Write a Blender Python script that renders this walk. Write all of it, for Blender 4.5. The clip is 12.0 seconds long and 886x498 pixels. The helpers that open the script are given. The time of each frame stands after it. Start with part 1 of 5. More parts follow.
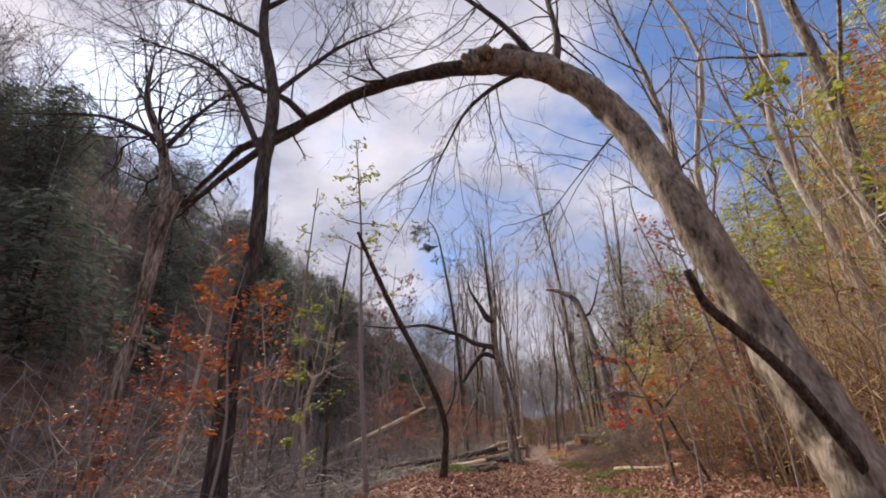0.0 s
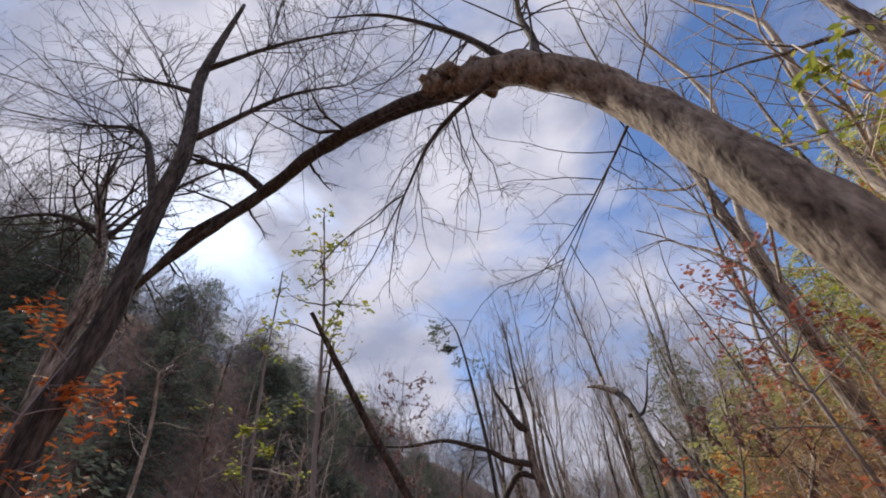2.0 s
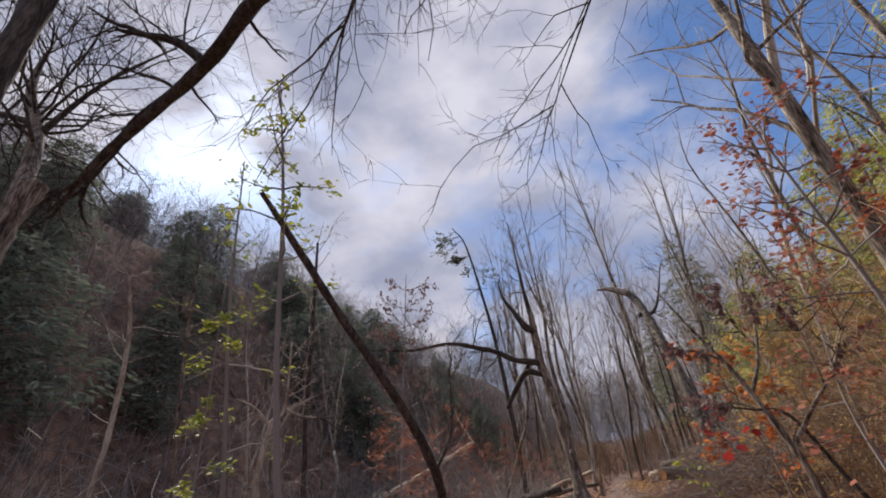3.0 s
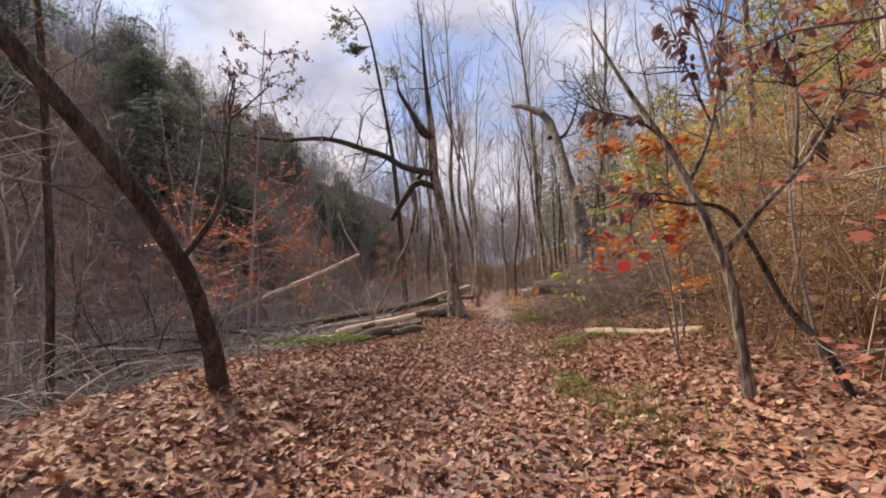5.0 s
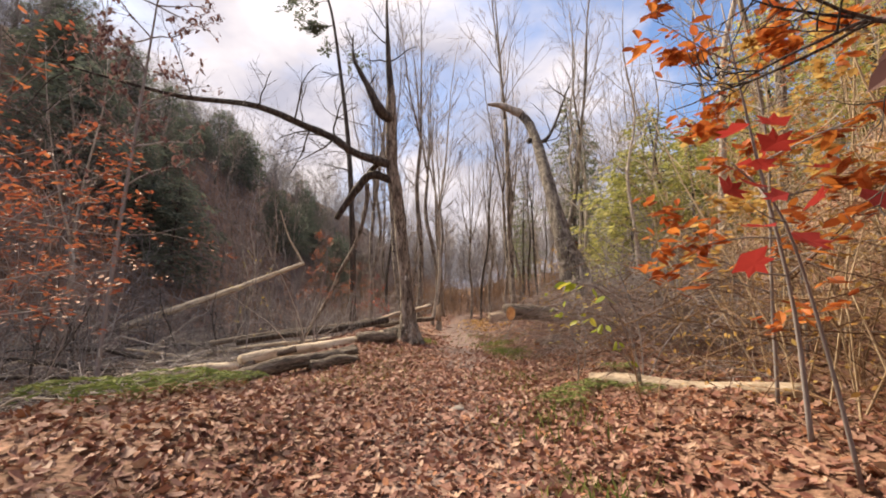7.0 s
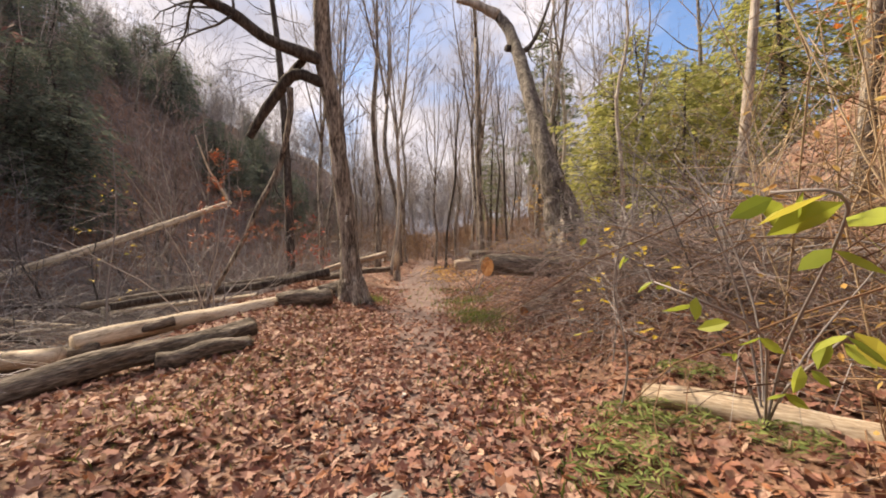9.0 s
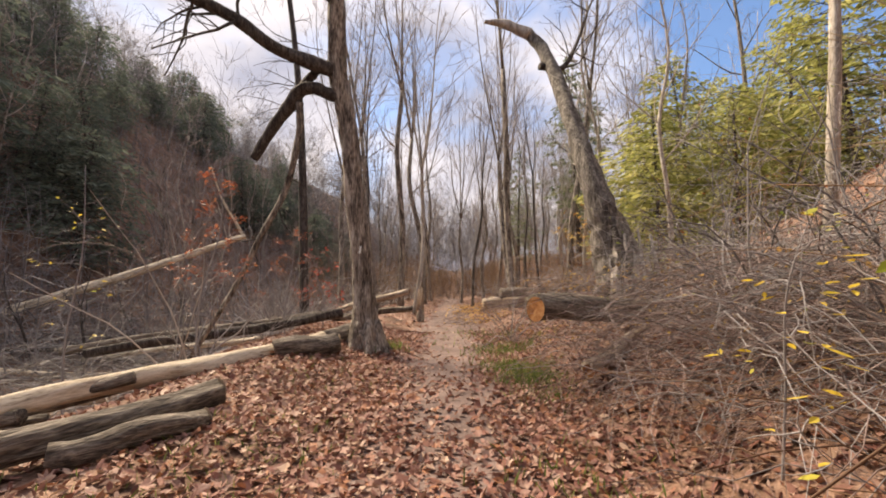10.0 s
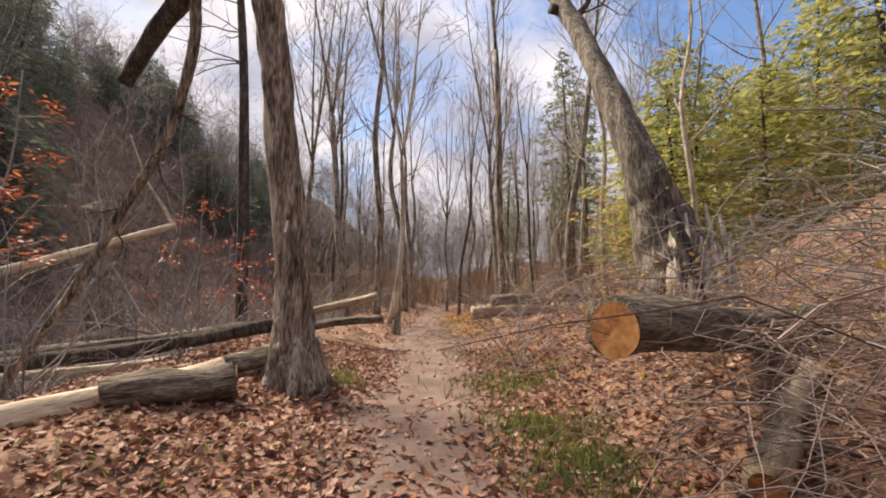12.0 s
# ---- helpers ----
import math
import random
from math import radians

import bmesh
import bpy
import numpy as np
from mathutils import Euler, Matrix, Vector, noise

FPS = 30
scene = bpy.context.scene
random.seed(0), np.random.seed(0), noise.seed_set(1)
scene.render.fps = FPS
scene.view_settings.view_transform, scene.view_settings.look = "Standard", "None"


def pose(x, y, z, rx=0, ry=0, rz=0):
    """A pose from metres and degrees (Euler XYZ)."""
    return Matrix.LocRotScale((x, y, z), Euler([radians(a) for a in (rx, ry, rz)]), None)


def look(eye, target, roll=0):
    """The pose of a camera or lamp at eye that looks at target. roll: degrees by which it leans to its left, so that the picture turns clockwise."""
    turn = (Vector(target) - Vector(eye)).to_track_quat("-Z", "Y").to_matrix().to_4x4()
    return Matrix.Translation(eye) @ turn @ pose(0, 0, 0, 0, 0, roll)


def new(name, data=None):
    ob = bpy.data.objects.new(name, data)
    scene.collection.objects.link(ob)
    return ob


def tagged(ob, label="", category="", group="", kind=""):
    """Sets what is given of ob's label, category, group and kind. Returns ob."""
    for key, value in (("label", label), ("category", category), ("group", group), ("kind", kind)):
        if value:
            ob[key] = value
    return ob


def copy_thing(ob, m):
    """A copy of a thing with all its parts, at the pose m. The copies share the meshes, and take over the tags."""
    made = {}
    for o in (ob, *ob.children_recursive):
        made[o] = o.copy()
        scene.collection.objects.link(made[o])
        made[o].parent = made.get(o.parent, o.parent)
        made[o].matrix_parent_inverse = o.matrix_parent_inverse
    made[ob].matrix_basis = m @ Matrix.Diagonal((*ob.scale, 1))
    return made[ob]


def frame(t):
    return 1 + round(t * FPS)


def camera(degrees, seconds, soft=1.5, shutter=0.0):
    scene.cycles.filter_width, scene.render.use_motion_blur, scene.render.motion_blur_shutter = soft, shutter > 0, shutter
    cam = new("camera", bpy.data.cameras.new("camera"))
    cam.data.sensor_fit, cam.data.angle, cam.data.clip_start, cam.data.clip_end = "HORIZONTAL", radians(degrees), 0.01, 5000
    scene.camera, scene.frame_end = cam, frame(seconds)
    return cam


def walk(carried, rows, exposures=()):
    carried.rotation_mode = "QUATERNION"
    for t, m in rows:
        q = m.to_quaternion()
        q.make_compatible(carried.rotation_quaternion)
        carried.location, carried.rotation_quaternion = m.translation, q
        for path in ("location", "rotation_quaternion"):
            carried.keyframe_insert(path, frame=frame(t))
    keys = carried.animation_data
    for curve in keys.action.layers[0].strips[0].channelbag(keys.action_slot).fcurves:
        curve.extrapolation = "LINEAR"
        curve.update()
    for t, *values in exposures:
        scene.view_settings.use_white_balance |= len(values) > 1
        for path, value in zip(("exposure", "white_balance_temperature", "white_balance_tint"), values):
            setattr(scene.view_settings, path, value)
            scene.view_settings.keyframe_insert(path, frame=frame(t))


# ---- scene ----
cam = camera(92.9, 12.0, soft=1.9)
PATH = [
    (0, (-0.099, 0.165, 1.246), (-0.115, 1.985, 2.074), -2.0),
    (0.5, (0.116, 0.668, 1.257), (0.165, 2.449, 2.165), -3.9),
    (1, (0.3, 1.327, 1.555), (0.301, 3.046, 2.578), -5.6),
    (1.5, (0.431, 1.886, 1.643), (0.465, 3.482, 2.848), -3.9),
    (2, (0.622, 2.376, 1.668), (0.515, 3.926, 2.927), -5.2),
    (2.5, (0.796, 2.925, 1.642), (0.636, 4.547, 2.8), -5.8),
    (3, (1.04, 3.68, 1.56), (0.81, 5.42, 2.519), -6.0),
    (3.5, (1.183, 4.519, 1.449), (1.034, 6.406, 2.096), -4.7),
    (3.7, (1.23, 4.76, 1.401), (1.157, 6.684, 1.943), -4.0),
    (5.3, (1.825, 7.305, 1.331), (1.965, 9.293, 1.489), -2.8),
    (5.5, (1.859, 7.602, 1.311), (2.054, 9.581, 1.528), -2.5),
    (6, (1.96, 8.364, 1.306), (2.255, 10.313, 1.642), -1.1),
    (6.5, (2.095, 9.098, 1.247), (2.335, 11.057, 1.574), -0.2),
    (6.7, (2.142, 9.412, 1.234), (2.391, 11.374, 1.534), -0.4),
    (8.3, (2.796, 11.906, 1.341), (3.023, 13.892, 1.399), 1.8),
    (8.5, (2.842, 12.205, 1.331), (3.044, 14.195, 1.296), 1.7),
    (9, (2.914, 12.917, 1.345), (3.326, 14.874, 1.354), -0.5),
    (9.5, (3.0, 13.723, 1.358), (3.165, 15.713, 1.472), -0.4),
    (10, (3.118, 14.493, 1.346), (3.415, 16.462, 1.533), -0.4),
    (10.5, (3.294, 15.267, 1.333), (3.587, 17.23, 1.576), -1.2),
    (11, (3.4, 16.008, 1.318), (3.745, 17.957, 1.603), -0.3),
    (11.5, (3.58, 16.769, 1.304), (3.935, 18.721, 1.554), -0.0),
    (12, (3.697, 17.529, 1.264), (4.061, 19.483, 1.487), 0.1),
]
walk(cam, [(t, look(eye, target, roll)) for t, eye, target, roll in PATH], [(0, 0.78, 7000, 14), (2.0, 0.58, 6650, 12), (3.5, 0.48, 6700, 12), (5.0, 1.0, 7250, 13), (8.7, 1.22, 8100, 13), (9.8, 1.22, 7900, 12), (12, 1.16, 7750, 11)])

# the world: a broken autumn sky over a woodland path
SUN_AZ, SUN_EL = radians(-44), radians(46)
world = bpy.data.worlds.new("sky")
scene.world = world
world.use_nodes = True
wn, wl = world.node_tree.nodes, world.node_tree.links
bg = wn["Background"]
sky = wn.new("ShaderNodeTexSky")
sky.sky_type, sky.sun_disc = "NISHITA", False
sky.sun_elevation, sky.sun_rotation = SUN_EL, SUN_AZ
coord = wn.new("ShaderNodeTexCoord")
stretch = wn.new("ShaderNodeMapping")
stretch.inputs["Scale"].default_value = (1.0, 1.0, 1.7)
stretch.inputs["Rotation"].default_value = (0.3, 0.2, 0.5)
clouds = wn.new("ShaderNodeTexNoise")
clouds.inputs["Scale"].default_value, clouds.inputs["Detail"].default_value = 2.3, 7.0
clouds.inputs["Roughness"].default_value, clouds.inputs["Distortion"].default_value = 0.5, 0.25
cover = wn.new("ShaderNodeValToRGB")
cover.color_ramp.elements[0].position, cover.color_ramp.elements[1].position = 0.33, 0.51
shade = wn.new("ShaderNodeTexNoise")
shade.inputs["Scale"].default_value, shade.inputs["Detail"].default_value = 3.4, 6.0
tone = wn.new("ShaderNodeValToRGB")
tone.color_ramp.elements[0].position, tone.color_ramp.elements[0].color = 0.39, (3.7, 4.1, 5.6, 1)
tone.color_ramp.elements[1].position, tone.color_ramp.elements[1].color = 0.66, (7.6, 7.7, 8.9, 1)
cloudy = wn.new("ShaderNodeMix")
cloudy.data_type = "RGBA"
wl.new(coord.outputs["Generated"], stretch.inputs["Vector"])
wl.new(stretch.outputs["Vector"], clouds.inputs["Vector"])
wl.new(stretch.outputs["Vector"], shade.inputs["Vector"])
# the clouds break open on the sunny side of the valley
clear = wn.new("ShaderNodeVectorMath")
clear.operation = "DOT_PRODUCT"
clear.inputs[1].default_value = (0.63, 0.56, 0.54)
opening = wn.new("ShaderNodeMapRange")
opening.inputs["From Min"].default_value, opening.inputs["From Max"].default_value = 0.92, 0.995
opening.inputs["To Min"].default_value, opening.inputs["To Max"].default_value = 0.0, 0.13
thinned = wn.new("ShaderNodeMath")
thinned.operation = "SUBTRACT"
bluer = wn.new("ShaderNodeMix")
bluer.data_type, bluer.blend_type = "RGBA", "MULTIPLY"
bluer.inputs["Factor"].default_value = 1.0
bluer.inputs["B"].default_value = (1.0, 1.3, 1.7, 1)
wl.new(coord.outputs["Generated"], clear.inputs[0])
wl.new(clear.outputs["Value"], opening.inputs["Value"])
wl.new(clouds.outputs["Fac"], thinned.inputs[0])
wl.new(opening.outputs["Result"], thinned.inputs[1])
wl.new(thinned.outputs["Value"], cover.inputs["Fac"])
wl.new(sky.outputs["Color"], bluer.inputs["A"])
wl.new(shade.outputs["Fac"], tone.inputs["Fac"])
wl.new(cover.outputs["Color"], cloudy.inputs["Factor"])
wl.new(bluer.outputs["Result"], cloudy.inputs["A"])
wl.new(tone.outputs["Color"], cloudy.inputs["B"])
wl.new(cloudy.outputs["Result"], bg.inputs["Color"])
bg.inputs["Strength"].default_value = 0.066
sun = new("sun", bpy.data.lights.new("sun", "SUN"))
sun.data.energy, sun.data.angle, sun.data.color = 4.5, radians(22), (1.0, 0.9, 0.76)
sun.matrix_world = look((60 * math.sin(SUN_AZ) * math.cos(SUN_EL), 60 * math.cos(SUN_AZ) * math.cos(SUN_EL), 60 * math.sin(SUN_EL)), (0, 0, 0))


# ---- materials ----
def surface(name, colors, scale=6.0, stretched=(1, 1, 1), rough=0.85, bump=0.4, fine=6.0, depth=0.02, pieces=False, thin=0.0, spread=(0.36, 0.64)):
    """Colours run over coarse and fine noise; pieces: each island of the mesh takes its own colour; thin: light shines through."""
    m = bpy.data.materials.new(name)
    m.use_nodes = True
    n, l = m.node_tree.nodes, m.node_tree.links
    b = n["Principled BSDF"]
    b.inputs["Roughness"].default_value = rough
    b.inputs["Specular IOR Level"].default_value = 0.25
    c, mp = n.new("ShaderNodeTexCoord"), n.new("ShaderNodeMapping")
    mp.inputs["Scale"].default_value = stretched
    l.new(c.outputs["Object"], mp.inputs["Vector"])
    coarse, grain = n.new("ShaderNodeTexNoise"), n.new("ShaderNodeTexNoise")
    coarse.inputs["Scale"].default_value, coarse.inputs["Detail"].default_value = scale, 5
    grain.inputs["Scale"].default_value, grain.inputs["Detail"].default_value = scale * fine, 4
    l.new(mp.outputs["Vector"], coarse.inputs["Vector"])
    l.new(mp.outputs["Vector"], grain.inputs["Vector"])
    mixed = n.new("ShaderNodeMix")
    mixed.inputs["Factor"].default_value = 0.45
    l.new(coarse.outputs["Fac"], mixed.inputs["A"])
    l.new(grain.outputs["Fac"], mixed.inputs["B"])
    value = mixed.outputs["Result"]
    lo, hi = spread
    if pieces:
        g = n.new("ShaderNodeNewGeometry")
        both = n.new("ShaderNodeMix")
        both.inputs["Factor"].default_value = 0.8
        l.new(value, both.inputs["A"])
        l.new(g.outputs["Random Per Island"], both.inputs["B"])
        value, lo, hi = both.outputs["Result"], 0.12, 0.88
    ramp = n.new("ShaderNodeValToRGB")
    e = ramp.color_ramp.elements
    while len(e) < len(colors):
        e.new(0.5)
    for i, col in enumerate(colors):
        e[i].position = lo + (hi - lo) * i / max(1, len(colors) - 1)
        e[i].color = (*col, 1)
    l.new(value, ramp.inputs["Fac"])
    l.new(ramp.outputs["Color"], b.inputs["Base Color"])
    if bump:
        bp = n.new("ShaderNodeBump")
        bp.inputs["Strength"].default_value, bp.inputs["Distance"].default_value = bump, depth
        l.new(mixed.outputs["Result"], bp.inputs["Height"])
        l.new(bp.outputs["Normal"], b.inputs["Normal"])
    if thin:
        t, mx = n.new("ShaderNodeBsdfTranslucent"), n.new("ShaderNodeMixShader")
        mx.inputs["Fac"].default_value = thin
        l.new(ramp.outputs["Color"], t.inputs["Color"])
        l.new(b.outputs["BSDF"], mx.inputs[1])
        l.new(t.outputs["BSDF"], mx.inputs[2])
        l.new(mx.outputs["Shader"], n["Material Output"].inputs["Surface"])
    return m


UP, ALONG = (3, 3, 0.5), (0.5, 3, 3)
BARK = surface("grey_bark", [(0.035, 0.028, 0.024), (0.12, 0.1, 0.085), (0.25, 0.215, 0.185), (0.42, 0.38, 0.33)], 3, UP, bump=1.0, depth=0.06, fine=4)
BARK_MID = surface("mid_grey_bark", [(0.028, 0.023, 0.02), (0.08, 0.068, 0.06), (0.155, 0.137, 0.122), (0.26, 0.235, 0.21)], 3, UP, bump=1.0, depth=0.06, fine=4)
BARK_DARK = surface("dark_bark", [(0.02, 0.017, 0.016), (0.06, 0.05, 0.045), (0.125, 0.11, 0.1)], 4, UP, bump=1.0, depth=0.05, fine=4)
BARK_ARCH = surface("scaly_bark", [(0.05, 0.04, 0.033), (0.16, 0.132, 0.108), (0.24, 0.205, 0.17), (0.36, 0.31, 0.26)], 4, (2.2, 2.0, 0.8), bump=0.9, depth=0.05, fine=3, spread=(0.36, 0.64))
BARK_PALE = surface("pale_bark", [(0.14, 0.12, 0.1), (0.34, 0.3, 0.26), (0.55, 0.51, 0.46)], 3, UP, bump=0.5)
BARK_LOG = surface("log_bark", [(0.04, 0.032, 0.027), (0.14, 0.115, 0.095), (0.3, 0.26, 0.215)], 5, ALONG, bump=1.0, depth=0.06, fine=4)
WOOD_BARE = surface("weathered_wood", [(0.13, 0.1, 0.075), (0.36, 0.29, 0.22), (0.55, 0.48, 0.39)], 4, ALONG, bump=0.4)
WOOD_PALE = surface("bleached_wood", [(0.22, 0.17, 0.12), (0.52, 0.44, 0.34), (0.72, 0.64, 0.52)], 4, ALONG, bump=0.5)
WOOD_GREY = surface("old_sawn_wood", [(0.1, 0.07, 0.05), (0.25, 0.18, 0.13), (0.38, 0.29, 0.22)], 6, (1, 1, 1), bump=0.4)
WOOD_CUT = surface("sawn_wood", [(0.15, 0.055, 0.022), (0.34, 0.15, 0.058), (0.48, 0.26, 0.12)], 4, (1, 1, 1), rough=0.75, bump=0.3)
TWIG = surface("twig_bark", [(0.1, 0.092, 0.096), (0.215, 0.2, 0.206), (0.35, 0.33, 0.335)], 3, bump=0, pieces=True)
CROWN = surface("grey_crown_twigs", [(0.13, 0.11, 0.1), (0.26, 0.22, 0.2), (0.4, 0.35, 0.32)], 3, bump=0, pieces=True)
TWIG_TAN = surface("tan_sapling_bark", [(0.2, 0.14, 0.09), (0.36, 0.27, 0.18), (0.52, 0.42, 0.3)], 3, bump=0, pieces=True)
TWIG_MAUVE = surface("mauve_brown_twig", [(0.1, 0.07, 0.065), (0.2, 0.145, 0.135), (0.34, 0.265, 0.245)], 3, bump=0, pieces=True)
TWIG_PALE = surface("bleached_twig", [(0.14, 0.12, 0.105), (0.3, 0.27, 0.24), (0.5, 0.46, 0.42)], 3, bump=0, pieces=True)
TWIG_RUST = surface("russet_twig", [(0.09, 0.05, 0.035), (0.2, 0.12, 0.075), (0.34, 0.23, 0.14)], 3, bump=0, pieces=True)
SOIL = surface("leafy_soil", [(0.045, 0.028, 0.02), (0.14, 0.08, 0.055), (0.24, 0.14, 0.1), (0.34, 0.22, 0.16)], 1.6, fine=14, bump=1.0, depth=0.06)
FALLEN = surface("fallen_leaves", [(0.085, 0.036, 0.028), (0.23, 0.1, 0.078), (0.33, 0.185, 0.142), (0.22, 0.094, 0.072), (0.42, 0.29, 0.23), (0.165, 0.072, 0.06), (0.35, 0.16, 0.085), (0.21, 0.097, 0.08), (0.43, 0.295, 0.22)], 9, bump=0.3, pieces=True, thin=0.12, rough=0.6)
FALLEN_GOLD = surface("golden_fallen_leaves", [(0.4, 0.2, 0.05), (0.62, 0.4, 0.1), (0.5, 0.27, 0.08)], 9, bump=0.2, pieces=True, thin=0.2)
L_ORANGE = surface("orange_leaf", [(0.28, 0.07, 0.025), (0.47, 0.14, 0.04), (0.58, 0.22, 0.055), (0.36, 0.1, 0.045)], 7, bump=0, pieces=True, thin=0.4, rough=0.55)
L_RED = surface("red_leaf", [(0.2, 0.02, 0.025), (0.42, 0.05, 0.04), (0.5, 0.13, 0.05)], 7, bump=0, pieces=True, thin=0.4, rough=0.5)
L_RUST = surface("rust_beech_leaf", [(0.2, 0.055, 0.036), (0.33, 0.1, 0.055), (0.42, 0.165, 0.075)], 7, bump=0, pieces=True, thin=0.4, rough=0.55)
L_YELLOW = surface("yellow_leaf", [(0.5, 0.36, 0.05), (0.66, 0.5, 0.08), (0.4, 0.42, 0.08)], 7, bump=0, pieces=True, thin=0.45, rough=0.5)
L_LIME = surface("lime_yellow_leaf", [(0.17, 0.25, 0.04), (0.3, 0.36, 0.055), (0.44, 0.41, 0.07)], 7, bump=0, pieces=True, thin=0.45, rough=0.5)
L_GREEN = surface("yellow_green_leaf", [(0.12, 0.17, 0.03), (0.25, 0.3, 0.06), (0.42, 0.4, 0.08)], 7, bump=0, pieces=True, thin=0.45, rough=0.5)
L_PURPLE = surface("purple_withered_leaf", [(0.09, 0.05, 0.055), (0.17, 0.1, 0.1), (0.26, 0.17, 0.16)], 7, bump=0, pieces=True, thin=0.3)
L_DULL = surface("dull_red_leaf", [(0.2, 0.06, 0.05), (0.33, 0.12, 0.09), (0.4, 0.2, 0.14)], 7, bump=0, pieces=True, thin=0.4)
L_BROWN = surface("withered_leaf", [(0.1, 0.05, 0.035), (0.2, 0.1, 0.07), (0.3, 0.18, 0.12)], 7, bump=0, pieces=True, thin=0.3)
L_GOLD = surface("tan_gold_leaf", [(0.36, 0.2, 0.07), (0.5, 0.32, 0.11), (0.56, 0.42, 0.16)], 7, bump=0, pieces=True, thin=0.4)
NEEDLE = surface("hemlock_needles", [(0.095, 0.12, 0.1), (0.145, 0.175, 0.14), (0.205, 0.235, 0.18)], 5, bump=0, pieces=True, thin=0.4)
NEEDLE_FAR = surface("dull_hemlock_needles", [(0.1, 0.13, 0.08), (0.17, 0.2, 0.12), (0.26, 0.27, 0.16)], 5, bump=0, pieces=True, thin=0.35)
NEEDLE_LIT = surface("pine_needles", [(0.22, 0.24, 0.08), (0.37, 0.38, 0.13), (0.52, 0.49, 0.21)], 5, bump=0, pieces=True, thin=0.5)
GRASS = surface("grass_blade", [(0.07, 0.1, 0.028), (0.14, 0.19, 0.05), (0.28, 0.29, 0.11)], 5, bump=0, pieces=True, thin=0.35)
FERN = surface("fern_green", [(0.06, 0.095, 0.03), (0.14, 0.19, 0.06), (0.27, 0.3, 0.11)], 5, bump=0, pieces=True, thin=0.3)
PAINT = surface("white_blaze_paint", [(0.6, 0.6, 0.56), (0.78, 0.78, 0.74)], 30, bump=0.2)
DIRT = surface("trodden_dirt", [(0.09, 0.062, 0.054), (0.16, 0.112, 0.099), (0.235, 0.17, 0.15)], 2.2, fine=20, bump=0.8, depth=0.03)
STONE = surface("creek_stone", [(0.14, 0.12, 0.11), (0.26, 0.24, 0.22)], 5, bump=0.6)


# ---- shapes ----
class Geo:
    """Gathers triangles from tubes and leaves, and makes one mesh of them."""

    def __init__(self):
        self.v, self.t, self.n = [], [], 0

    def add(self, v, t):
        self.v.append(np.asarray(v, dtype=np.float32))
        self.t.append(np.asarray(t, dtype=np.int64) + self.n)
        self.n += len(v)

    def mesh(self, name, material, smooth=True):
        me = bpy.data.meshes.new(name)
        v, t = np.concatenate(self.v), np.concatenate(self.t).astype(np.int32)
        me.vertices.add(len(v))
        me.vertices.foreach_set("co", v.ravel())
        me.loops.add(len(t) * 3)
        me.loops.foreach_set("vertex_index", t.ravel())
        me.polygons.add(len(t))
        me.polygons.foreach_set("loop_start", np.arange(0, len(t) * 3, 3, dtype=np.int32))
        me.polygons.foreach_set("loop_total", np.full(len(t), 3, dtype=np.int32))
        me.polygons.foreach_set("use_smooth", np.full(len(t), smooth))
        me.materials.append(material)
        me.update(calc_edges=True)
        return me


def part(name, geo, material, parent, label="", smooth=True):
    """Links what a Geo gathered as one mesh under a thing or a part."""
    ob = new(name, geo.mesh(name, material, smooth))
    ob.parent = parent
    return tagged(ob, label)


def thing(name, at, label, category, group="", kind=""):
    ob = new(name)
    ob.location = at
    return tagged(ob, label, category, group, kind)


def whole(name, geo, material, label, category, group="", kind="", at=(0, 0, 0), smooth=True):
    ob = new(name, geo.mesh(name, material, smooth))
    ob.location = at
    return tagged(ob, label, category, group, kind)


def bent(points, count):
    """A smooth curve through a few points."""
    p = np.asarray(points, dtype=float)
    p = np.vstack([2 * p[0] - p[1], p, 2 * p[-1] - p[-2]])
    out, segs = [], len(p) - 3
    for s in np.linspace(0, segs - 1e-6, count):
        i = int(s)
        f = s - i
        a, b, c, d = p[i:i + 4]
        out.append(0.5 * (2 * b + (c - a) * f + (2 * a - 5 * b + 4 * c - d) * f * f + (3 * b - a - 3 * c + d) * f ** 3))
    return np.array(out)


